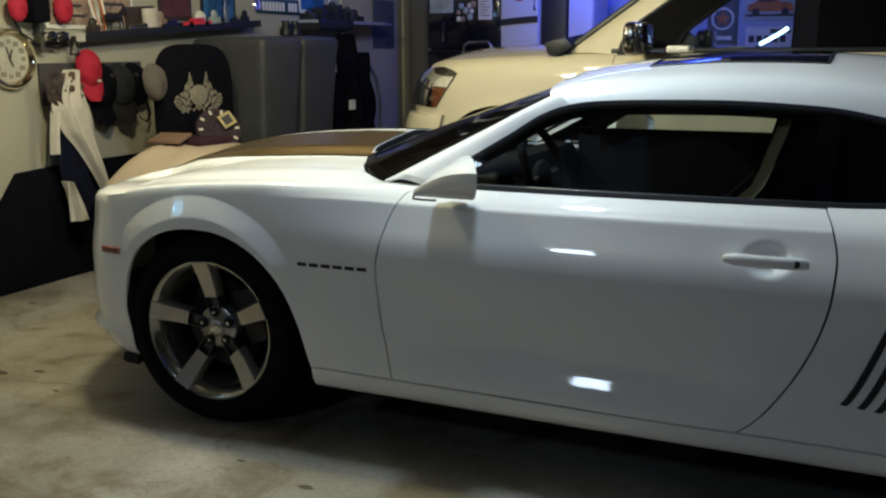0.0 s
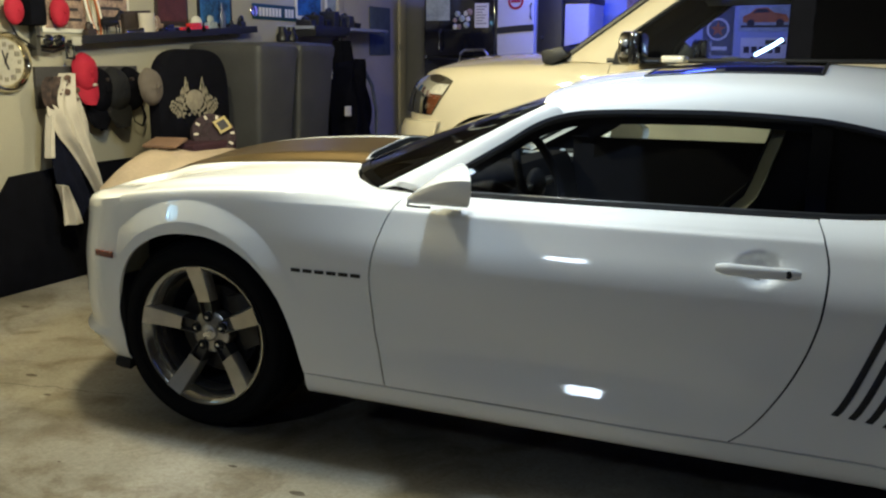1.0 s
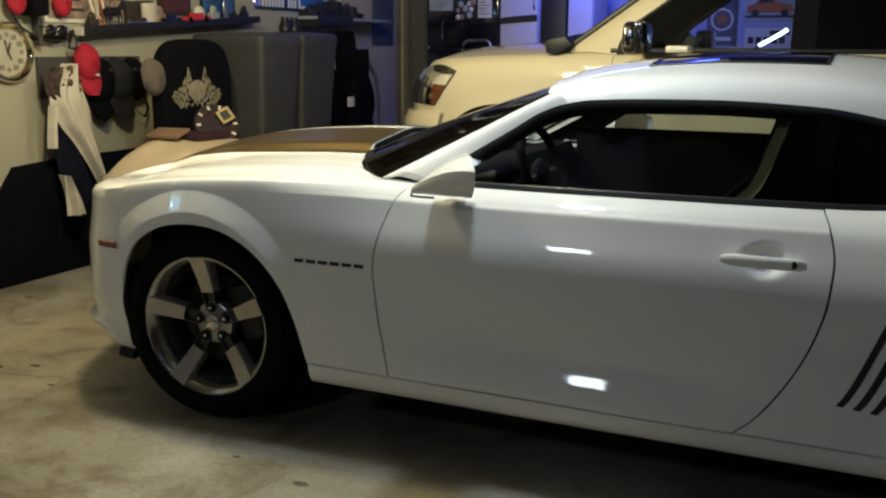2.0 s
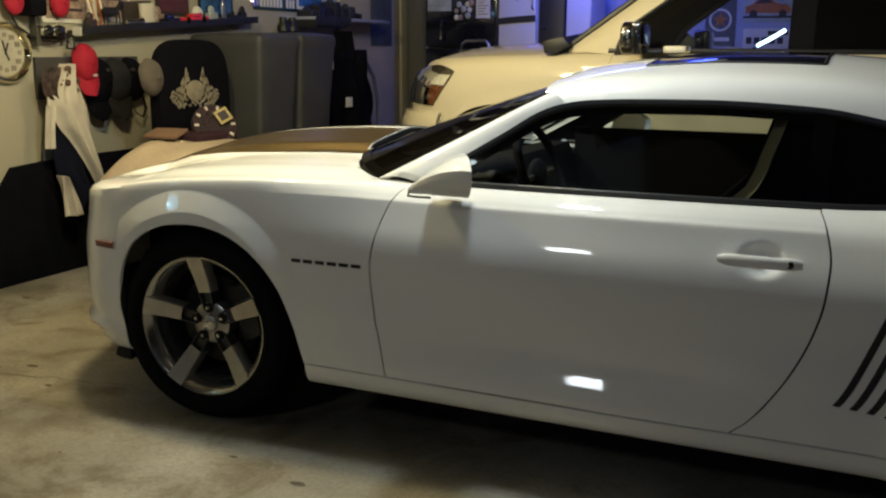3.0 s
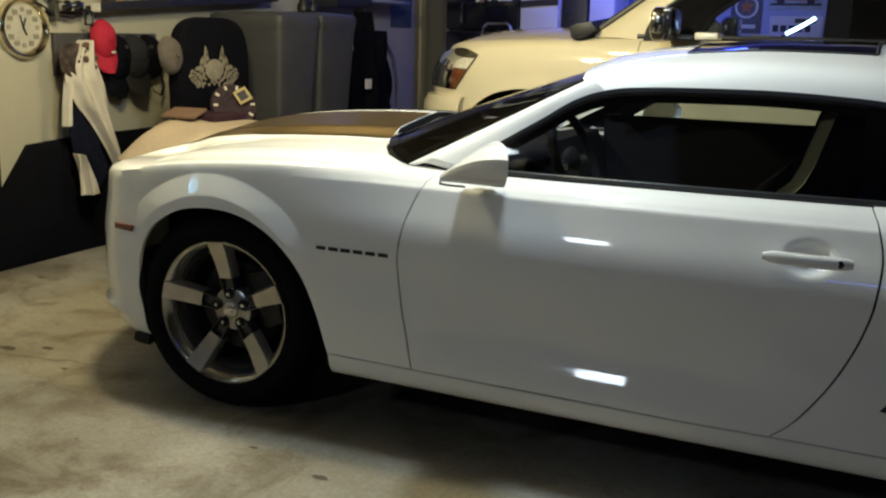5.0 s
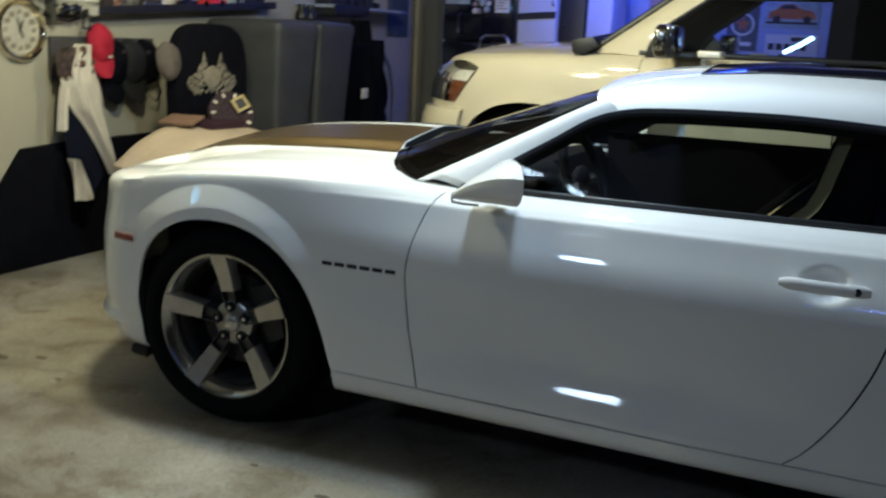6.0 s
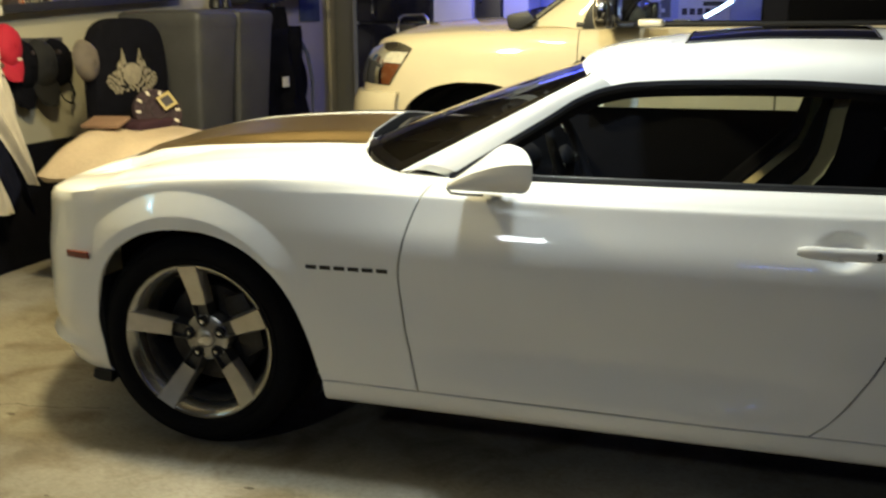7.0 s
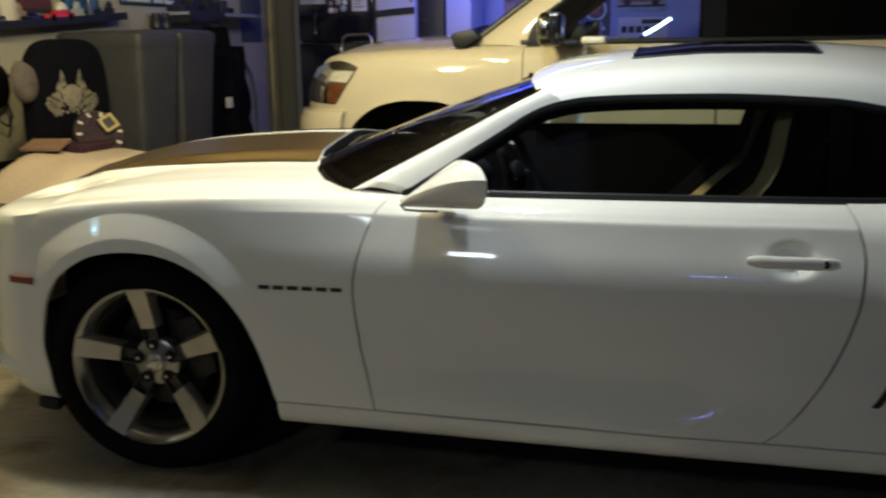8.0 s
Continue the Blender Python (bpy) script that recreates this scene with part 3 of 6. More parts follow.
# rear of the greenhouse, boot lid, tail
rows = [[tuple(wtop(x, 0.006, 0.014)), tuple((wtop(x, 0.006, 0.014) + Vector((x + 0.12, 0.25, curve(x, BELT) + 0.03))) / 2), (x + 0.22, 0.25, curve(x + 0.2, BELT) + 0.034)] for x in span(2.4, 2.75, 8)]
cp = grid(rows, 0.01)
part("rear_pillar", mirrored(cp, CY), PAINT, coupe)
part("rear_pillar", cp, PAINT, coupe)
rows = [[(2.75 + 0.55 * k, CY + t * (0.62 + 0.04 * k), roof_z(2.75, CY + t * 0.6) * (1 - k) + (1.02 - 0.02 * t * t) * k) for k in span(0, 1, 8)] for t in span(-1, 1, 17)]
part("rear_window", grid(rows), DARKGLASS, coupe, "dark rear window")
rows = [[(3.28 + 0.55 * k, CY + t * 0.71, 1.02 - 0.02 * t * t - 0.05 * k) for k in span(0, 1, 8)] for t in span(-1, 1, 13)]
part("boot_lid", grid(rows, 0.01), PAINT, coupe)
rows = [[(3.82 + 0.06 * (1 - t * t), CY + t * 0.87, z) for z in span(0.3, 0.96, 10)] for t in span(-1, 1, 17)]
part("rear_bumper", grid(rows, 0.01), PAINT, coupe)

# side windows with their black trims
for flip in (False, True):
    f = (lambda b: mirrored(b, CY)) if flip else (lambda b: b)
    rows = [[tuple(wbelt(x).lerp(wtop(x), k) + Vector((0, -0.002 * math.sin(math.pi * k) + 0.004, 0))) for k in span(0, 1, 8)] for x in span(0.85, 2.04, 30)]
    g = part("door_window", f(grid(rows)), TINT, coupe, "tinted frameless side window")
    g.visible_shadow = False
    rows = [[tuple(wbelt(x).lerp(wtop(x), k) + Vector((0, -0.002 * math.sin(math.pi * k) + 0.004, 0))) for k in span(0, 1, 8)] for x in span(2.085, 2.66, 16)]
    part("quarter_window", f(grid(rows)), DARKGLASS, coupe, "black privacy-glass quarter window")
    rows = [[tuple(wbelt(x).lerp(wtop(x), k) + Vector((0, -0.012 * math.sin(math.pi * k), 0))) for k in span(0, 1, 8)] for x in (2.035, 2.06, 2.09)]
    part("window_post", f(grid(rows, 0.02)), DARKGLASS, coupe, "black window post")
    part("belt_trim", f(tube([tuple(wbelt(x) + Vector((0, -0.004, 0.006))) for x in span(0.86, 2.66, 50)], 0.012, 8)), BLACK, coupe, "black rubber belt moulding")
    rows = []
    for x in span(0.845, 2.66, 70):
        a, b = wtop(x, -0.004, -0.012), wtop(x, 0.008, 0.014)
        rows.append([tuple(a), tuple((a + b) / 2 + Vector((0, -0.008, 0))), tuple(b)])
    part("window_trim", f(grid(rows, 0.008)), BLACK, coupe, "black rubber window surround")
    up = 1.005 if flip else 0.93
    rows = [[(x, wbelt(x).y + 0.025, z) for z in span(0.3, up, 10)] + [(x, wbelt(x).y + 0.06, up)] for x in span(0.9, 2.3, 12)]
    part("door_card", f(grid(rows)), TRIMDARK, coupe, "black door trim card")
    # mirror
    rows = []
    for k in span(0, 1, 20):
        x = 0.89 + 0.215 * k
        w = 0.125 * (k ** 0.5) * (1 if k < 0.96 else 0.97)
        h = 0.003 + 0.060 * smooth(-0.25, 0.95, k)
        cy, cz = -0.075 + 0.05 * (1 - k), 0.919 + h + 0.008 * k
        ring = []
        for j in range(28):
            a = 2 * math.pi * j / 28
            c, s = math.cos(a), math.sin(a)
            dy = (w if c < 0 else (0.095 - cy) * min(1, k / 0.12)) * math.copysign(abs(c) ** 0.85, c)
            ring.append((x - 0.56 * min(dy, 0.1) * k ** 2, cy + dy, cz + h * math.copysign(abs(s) ** 0.82, s) + 0.12 * max(0, -dy) * (1 if s < 0.3 else 0.3)))
        rows.append(ring)
    shell = grid(rows, close=True)
    mirror = part("door_mirror", f(shell), PAINT, coupe, "white door mirror housing")
    last = rows[-1]
    mid = sum((Vector(p) for p in last), Vector()) / len(last)
    gl = bmesh.new()
    gl.faces.new([gl.verts.new(mid.lerp(Vector(p), 0.96) + Vector((-0.02, 0, 0))) for p in last])
    part("mirror_glass", f(gl), CHROME, mirror)
    part("mirror_foot", f(joined(box(0.95, 1.02, 0.02, 0.10, 0.918, 0.93, 0.005), tube([(0.893, -0.03, 0.924), (0.93, -0.11, 0.926), (0.98, -0.155, 0.932), (1.04, -0.185, 0.938)], 0.0035, 6))), BLACK, mirror)
    # handle in its recess
    dr = far_door if flip else near_door
    pts = [(x, side(x, 0.795) - 0.022 - 0.010 * math.sin(math.pi * (0.12 + 0.76 * (x - 1.825) / 0.225)) , 0.797) for x in span(1.825, 2.05, 14)]
    part("door_handle", f(tube([(p[0], p[1], p[2] - 0.004) for p in pts], [0.006, 0.0095] + [0.0108] * 10 + [0.0102, 0.007], 14, 1.6)), PAINT, dr, "white pull handle")
    part("key_lock", f(lathe([(0.0, -0.004), (0.009, -0.003), (0.0115, 0.0), (0.0115, 0.01)], 16, m=Matrix.Translation((2.018, -0.036 + side(2.0, 0.795), 0.793)))), GLOSSBLACK, dr, "black lock cylinder")
    # gills on the quarter panel
    for i in range(4):
        pts = []
        for k in span(0, 1, 14):
            x = 2.163 + 0.043 * i + 0.118 * k ** 0.9
            z = 0.416 - 0.004 * i + 0.285 * k ** 1.12
            pts.append([(x - 0.0095, side(x, z) - 0.0025, z), (x, side(x, z) - 0.004, z - 0.001), (x + 0.0095, side(x, z) - 0.0025, z - 0.002)])
        part("gill", f(grid(pts)), BLACK, coupe, "black slanted side gill")
    # lettering on the fender as plain bars
    for i in range(6):
        x = 0.428 + i * 0.0455
        a = grid([[(x + dx, side(x + dx, z) - 0.003, z) for z in (0.649, 0.653, 0.657, 0.661)] for dx in (0, 0.0115, 0.023, 0.0345)], 0.003)
        part("badge_bar", f(a), GLOSSBLACK, coupe, "small dark badge bar")
    # wheel house
    rows = [[(-0.342, side(-0.33, z) + 0.003, z), (-0.330, side(-0.33, z) + 0.016, z), (-0.330, 0.16, z)] for z in span(0.21, 0.56, 12)]
    part("arch_liner", f(grid(rows)), UNDER, coupe, "black wheel arch liner")
    rows = [[(0.06 + 0.402 * math.cos(a), y, 0.36 + 0.386 * math.sin(a)) for a in span(-0.35, math.pi + 0.35, 24)] for y in (0.0, 0.1, 0.4)]
    rows = [[(p[0], p[1] + 0.05, p[2]) for p in r] for r in rows]
    part("wheel_house", f(joined(grid(rows), box(-0.5, 0.55, 0.36, 0.4, 0.2, 0.85, 0))), UNDER, coupe)
    rows = [[(AXLE + 0.44 * math.cos(a), y, 0.36 + 0.44 * math.sin(a)) for a in span(-0.35, math.pi + 0.35, 24)] for y in (0.02, 0.1, 0.4)]
    part("wheel_house", f(joined(grid(rows), box(AXLE - 0.5, AXLE + 0.5, 0.36, 0.4, 0.2, 0.85, 0))), UNDER, coupe)
part("underbody", box(-0.62, 3.7, 0.40, 2 * CY - 0.40, 0.19, 0.36, 0.01), UNDER, coupe)
part("floor_pan", joined(box(0.56, 2.36, 0.10, 2 * CY - 0.10, 0.2, 0.34, 0.01)), UNDER, coupe)
part("firewall", box(0.52, 0.58, 0.14, 2 * CY - 0.14, 0.25, 0.86, 0.01), TRIMDARK, coupe)
part("rear_bulkhead", box(2.7, 2.76, 0.3, 2 * CY - 0.3, 0.3, 0.95, 0.01), TRIMDARK, coupe)

# cabin
rows = [[(0.66 + 0.28 * k, CY + t * 0.74, 0.885 + 0.03 * math.sin(math.pi * k * 0.8) - 0.24 * smooth(0.75, 1.0, k)) for k in span(0, 1, 12)] for t in span(-1, 1, 25)]
part("dashboard", grid(rows, 0.02), TRIMDARK, coupe, "black dashboard")
part("instrument_hood", ball((0.93, 0.55, 0.93), 0.13, 0.8, 1.3, 0.5), TRIMDARK, coupe)
steer = part("steering_wheel", lathe([(0.185 + 0.016 * math.cos(a), 0.016 * math.sin(a)) for a in (2 * math.pi * k / 10 for k in range(11))], 36, "x", pose(1.14, 0.53, 0.93, 0, -22, 0)), TRIMDARK, coupe, "black three-spoke steering wheel")
part("wheel_boss", joined(ball((1.12, 0.53, 0.925), 0.06, 0.5, 1.2, 1), box(1.11, 1.13, 0.36, 0.7, 0.91, 0.94, 0.006), box(1.10, 1.125, 0.515, 0.545, 0.76, 0.93, 0.006)), TRIMDARK, steer)
for y in (0.38, 0.6):
    part("spoke_trim", box(1.125, 1.135, y, y + 0.08, 0.915, 0.935, 0.004), ALLOY, steer, "silver wheel spoke trim")
part("rear_view_mirror", joined(ball((1.08, CY, 1.20), 0.05, 0.45, 2.0, 0.7), tube([(1.10, CY, 1.25), (1.08, CY, 1.205)], 0.008)), TRIMDARK, coupe)
part("console", box(0.95, 2.2, CY - 0.1, CY + 0.1, 0.3, 0.66, 0.03), TRIMDARK, coupe)
for y in (0.565, 2 * CY - 0.565):
    face, back = [], []
    for t in span(-1, 1, 13):
        w = 0.235
        col, colb = [], []
        for k in span(0, 1, 14):
            z = 0.55 + 0.66 * k
            x = 1.705 + 1.05 * (min(z, 0.968) - 0.778) + 0.27 * max(0.0, z - 0.968)
            ww = w * (1 - 0.5 * smooth(0.72, 0.9, k))
            col.append((x - 0.04 * smooth(0.55, 1.0, abs(t)), y + t * ww, z))
            colb.append((x + 0.16 - 0.06 * k, y + t * ww, z))
        face.append(col)
        back.append(colb)
    seat = part("seat", joined(box(1.3, 1.86, y - 0.26, y + 0.26, 0.42, 0.58, 0.04), box(1.4, 1.9, y - 0.2, y + 0.2, 0.34, 0.43, 0.02)), TRIMDARK, coupe, "dark seat with tan leather bolsters")
    part("seat_front", grid(face, 0.012), TRIMDARK, seat)
    rim = [[a, b] for a, b in zip(face[0], back[0])]
    rim2 = [[a, b] for a, b in zip(face[-1], back[-1])]
    cap = [[a[-1], b[-1]] for a, b in zip(face, back)]
    part("seat_shell", joined(grid(back), grid(rim), grid(rim2), grid(cap)), TRIMDARK, seat)
    for edge, other in ((face[0], back[0]), (face[-1], back[-1])):
        side = -1 if edge is face[0] else 1
        rows = []
        for a, b in zip(edge, other):
            wide = 0.038 + 0.062 * (1 - smooth(0.74, 0.97, a[2]))
            rows.append([(a[0] - 0.004, a[1] - 0.03 * side, a[2])] + [(a[0] + wide * k, a[1] + side * (0.004 + 0.045 * k), a[2]) for k in (0, 0.4, 0.8, 1)] + [(a[0] + wide, a[1], a[2])])
        # Inner bolsters are blackened for the shade they sit in.
        part("bolster", grid(rows), LEATHER if side < 0 else TRIMDARK, seat, "tan leather side bolster" if side < 0 else "inner bolster coloured black for its shade")
rows = [[(x, y, roof_z(x, y) - 0.03) for x in span(1.28, 2.7, 12)] for y in span(0.4, 2 * CY - 0.4, 12)]
part("headliner", grid(rows), TRIMDARK, coupe)
for flip in (False, True):
    rows = [[tuple(wtop(x, -0.004, 0.0)), tuple(wtop(x, -0.03, -0.034)), tuple(wtop(x, -0.09, -0.025)), tuple(wtop(x, -0.13, 0.03))] for x in span(1.0, 2.5, 30)]
    bm = grid(rows)
    part("roof_rail_trim", mirrored(bm, CY) if flip else bm, TRIMDARK, coupe, "black roof rail trim")
part("rear_seat", joined(box(2.35, 2.5, 0.4, 2 * CY - 0.4, 0.4, 0.95, 0.04), box(2.1, 2.45, 0.4, 2 * CY - 0.4, 0.36, 0.55, 0.03)), TRIMDARK, coupe)

# wheels


def wheel(x, flip, steer=0.0):
    """A five-spoke wheel with a deep dish; steer turns it about its upright axis, in degrees."""
    m = Matrix.Translation((x, 0.15, TYRE)) @ pose(0, 0, 0, 0, 0, steer) @ Matrix.Translation((0, -0.15, 0))
    f = (lambda b: mirrored(b, CY)) if flip else (lambda b: b)

    def put(bm):
        bm.transform(m)
        return f(bm)
    w = part("wheel", put(lathe([(0.224, 0.092), (0.230, 0.070), (0.240, 0.050), (0.250, 0.037), (0.257, 0.032), (0.262, 0.031), (0.265, 0.036), (0.266, 0.05), (0.262, 0.09)], 80)), POLISHED, coupe, "five-spoke machined alloy wheel")
    tp = [(0.262, 0.046), (0.268, 0.034), (0.280, 0.024), (0.300, 0.018), (0.322, 0.022), (0.342, 0.036), (0.355, 0.060), (0.36, 0.09), (0.362, 0.16), (0.36, 0.25), (0.35, 0.275), (0.31, 0.285), (0.262, 0.28)]
    part("tyre", put(lathe(tp, 80)), RUBBER, w, "black low-profile tyre")
    for r, h in ((0.284, 0.0215), (0.333, 0.0275)):
        part("tyre_ridge", put(lathe([(r + 0.0018 * math.cos(a), h + 0.003 * math.sin(a)) for a in span(0, 2 * math.pi, 7)], 60)), RUBBER, w)
    part("rim_step", put(lathe([(0.224, 0.090), (0.219, 0.11), (0.222, 0.15)], 60)), ALLOY_MID, w)
    # Deep barrel is coloured black for the shade between the spokes.
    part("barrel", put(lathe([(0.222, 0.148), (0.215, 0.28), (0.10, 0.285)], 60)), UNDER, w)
    for i in range(5):
        turn = m @ pose(0, 0, 0, 0, -(95 + 72 * i), 0)
        # machined face, dished from the rim in towards the hub
        rows = []
        for k in span(0, 1, 10):
            r = 0.118 + 0.140 * k
            h = 0.072 - 0.044 * k ** 1.25
            hw = 0.0255 + 0.0085 * k
            rows.append([(r, h + 0.045, -hw - 0.006), (r, h + 0.004, -hw - 0.0015), (r, h, -hw + 0.0015), (r, h - 0.0008, 0), (r, h, hw - 0.0015), (r, h + 0.004, hw + 0.0015), (r, h + 0.045, hw + 0.006)])
        bm = grid(rows)
        bm.transform(turn)
        part("spoke", f(bm), ALLOY, w)
        # root: a dark hollow between two raised ribs that run in to the hub
        rows = []
        for k in span(0, 1, 8):
            r = 0.045 + 0.074 * k
            h = 0.088 - 0.004 * k
            hw = 0.022 + 0.004 * k
            rows.append([(r, h + 0.04, -hw - 0.006), (r, h - 0.011 * k, -hw - 0.001), (r, h - 0.012 * k, -hw + 0.003), (r, h + 0.008, -hw + 0.008), (r, h + 0.008, hw - 0.008), (r, h - 0.012 * k, hw - 0.003), (r, h - 0.011 * k, hw + 0.001), (r, h + 0.04, hw + 0.006)])
        bm = grid(rows)
        bm.transform(turn)
        part("spoke_root", f(bm), ALLOY_DARK, w, "dark hollow spoke root")
        q = lathe([(0.0, -0.012), (0.005, -0.012), (0.0085, -0.009), (0.0095, 0.0), (0.0095, 0.02)], 6)
        q.transform(turn @ Matrix.Translation((0.058, 0.084, 0)))
        part("lug_nut", f(q), CHROME, w, "chrome lug nut")
        # Black disc stands for the dark inside of the lug hole.
        q = lathe([(0.0, 0.0), (0.014, 0.0), (0.0165, -0.003), (0.0185, -0.003), (0.019, 0.012)], 18)
        q.transform(turn @ Matrix.Translation((0.058, 0.0835, 0)))
        part("lug_well", f(q), UNDER, w)
    part("hub", put(lathe([(0.0, 0.086), (0.066, 0.087), (0.078, 0.094), (0.082, 0.12), (0.06, 0.2)], 40)), ALLOY_MID, w)
    part("centre_cap", put(lathe([(0.0, 0.074), (0.02, 0.0745), (0.029, 0.078), (0.034, 0.086), (0.034, 0.095)], 32)), ALLOY, w, "silver centre cap")
    emblem = prism([(-0.024, -0.006), (-0.008, -0.006), (-0.006, -0.011), (0.006, -0.011), (0.008, -0.006), (0.024, -0.006), (0.022, 0.006), (0.008, 0.006), (0.006, 0.011), (-0.006, 0.011), (-0.008, 0.006), (-0.022, 0.006)], 0.0705, 0.0755, "y", 0.001)
    emblem.transform(pose(0, 0, 0, 0, -28, 0))
    part("cap_emblem", put(emblem), CHROME, w, "small chrome emblem")
    part("brake_disc", put(lathe([(0.08, 0.15), (0.165, 0.15), (0.168, 0.155), (0.168, 0.175), (0.08, 0.175)], 48)), STEEL, w, "steel brake disc")
    bm = prism([(0.09 + 0.09 * c, s) for c, s in ((0, -0.11), (0.9, -0.10), (1.1, 0), (0.9, 0.10), (0, 0.11))], 0.12, 0.20, "y", 0.01)
    bm.transform(pose(0, 0, 0, 0, -20, 0))
    part("brake_caliper", put(bm), STEEL, w, "grey brake caliper")


for x in (0.0, AXLE):
    for flip in (False, True):
        wheel(x + (0.008 if x == 0 else 0), flip, (3 if not flip else -3) if x == 0 else 0)

# ---- the cream sport utility vehicle beyond the coupe: near side at y = 2.95, nose towards -x ----
suv = thing("sport_utility_vehicle", "cream-white large sport utility vehicle with black window trim, parked", "car")
SY, SCY = 2.95, 3.93
INSIDE = Vector((1.8, 3.93, 0.8))
S_SIDE = [(0.45, 0.05), (0.55, 0.02), (0.7, 0.0), (0.9, -0.012), (1.02, -0.008), (1.12, 0.002), (1.20, 0.018), (1.25, 0.035), (1.285, 0.06), (1.30, 0.09)]
S_BELT = [(-0.85, 1.15), (-0.65, 1.22), (-0.45, 1.272), (-0.1, 1.302), (0.3, 1.315), (0.8, 1.335), (4.2, 1.36)]
S_ARCH = [(-0.40, 0.55), (-0.38, 0.72), (-0.33, 0.85), (-0.25, 0.935), (-0.12, 1.0), (0.04, 1.025), (0.2, 1.02), (0.34, 0.985), (0.46, 0.9), (0.54, 0.78), (0.58, 0.55)]
S_PLAN = [(0.0, 0.72, 0.0), (0.45, 0.05, 0.0), (0.62, -0.26, 0.012), (0.70, -0.45, 0.05), (0.77, -0.59, 0.13), (0.84, -0.69, 0.27), (0.92, -0.77, 0.55), (1.0, -0.81, 0.98)]


def s_side(x, z):
    return SY + curve(z - (curve(x, S_BELT) - 1.30) * smooth(0.8, 1.28, z), S_SIDE) - 0.012 * (1 - smooth(0.50, 0.60, math.hypot(x - 0.1, z - 0.52))) * smooth(0.5, 0.8, z)


def s_plan(s):
    return Vector((-curve(s, [(p[0], -p[1]) for p in S_PLAN]), SY + curve(s, [(p[0], p[2]) for p in S_PLAN]), 0))


def s_out(s):
    d = s_plan(min(1, s + 0.01)) - s_plan(max(0, s - 0.01))
    return Vector((d.y, -d.x, 0)).normalized() * -1 if s > 0.3 else Vector((0, -1, 0))


def s_skin(s, z, lift=0.0):
    p, o = s_plan(s), s_out(s)
    x = max(-0.72, p.x)
    off = s_side(x, z) - SY
    q = p - o * (off - lift)
    q.z = z
    return q


def lamp_s(t, z):
    s0 = 0.69 - 0.055 * (z - 1.0) / 0.21
    return s0 + (0.86 - s0) * t


def s_bonnet(x, y):
    t = min(1, abs(SCY - y) / 0.86)
    return curve(x, S_BELT) + 0.01 + 0.085 * (1 - t ** 2.2) * smooth(-0.8, -0.35, x)


rows = []
for s in span(0, 1, 64):
    p = s_plan(s)
    z0 = 0.58
    if -0.40 <= p.x <= 0.58 and s < 0.72:
        z0 = curve(p.x, S_ARCH)
    elif p.x < -0.40:
        z0 = 0.95
    zt = curve(p.x, S_BELT)
    col = [tuple(s_skin(s, z)) for z in span(z0, zt, 14)]
    t = smooth(0.6, 1.0, s)
    e = Vector((p.x + 0.12 * t, 0, 0))
    e.y = SY + 0.16 + (SCY - SY - 0.16) * max(0, (p.y - SY) / (SCY - SY))
    e.z = s_bonnet(e.x, e.y)
    a = Vector(col[-1])
    for k in (0.25, 0.5, 0.75, 1.0):
        q = a.lerp(e, k)
        q.z = a.z + (e.z - a.z) * (1 - (1 - k) ** 2)
        col.append(tuple(q))
    rows.append(col)
wing = grid(rows, 0.012)
part("front_wing", mirrored(wing, SCY), PAINT_SUV, suv)
part("front_wing", wing, PAINT_SUV, suv)
rows = []
for s in span(0.6, 1.0, 20):
    p = s_plan(s)
    o = s_out(s)
    rows.append([tuple(p + o * d + Vector((0, 0, z))) for d, z in ((-0.02, 0.42), (0.04, 0.46), (0.075, 0.6), (0.085, 0.8), (0.075, 0.90), (0.05, 0.955), (-0.03, 0.968))])
rows = [r for r in rows if r[3][0] < -0.36]
bp = grid(rows, 0.012)
part("front_bumper", joined(mirrored(bp, SCY), bp), PAINT_SUV, suv)
rows = []
for y in span(SY + 0.15, 2 * SCY - SY - 0.15, 40):
    t = abs(SCY - y) / 0.83
    x0, x1 = -0.61 + 0.25 * t ** 4, 0.30 + 0.16 * t ** 2
    rows.append([(x, y, s_bonnet(x, y) + 0.002) for x in span(x0, x1, 20)])
part("bonnet", grid(rows, 0.012), PAINT_SUV, suv)


def s_post(z):
    """Front edge of the door window at a height."""
    return curve(z, [(1.30, 0.73), (1.38, 0.742), (1.46, 0.775), (1.51, 0.82), (1.58, 0.915), (1.64, 1.0), (1.79, 1.21)])


# Near-white base stands in for bright reflections off silvered parts.
GLINTWHITE = material("glint_white", (0.95, 0.90, 0.74), 0.3, 0.1, 0.25, 30, 0.5, coat=0.8, fine=45)
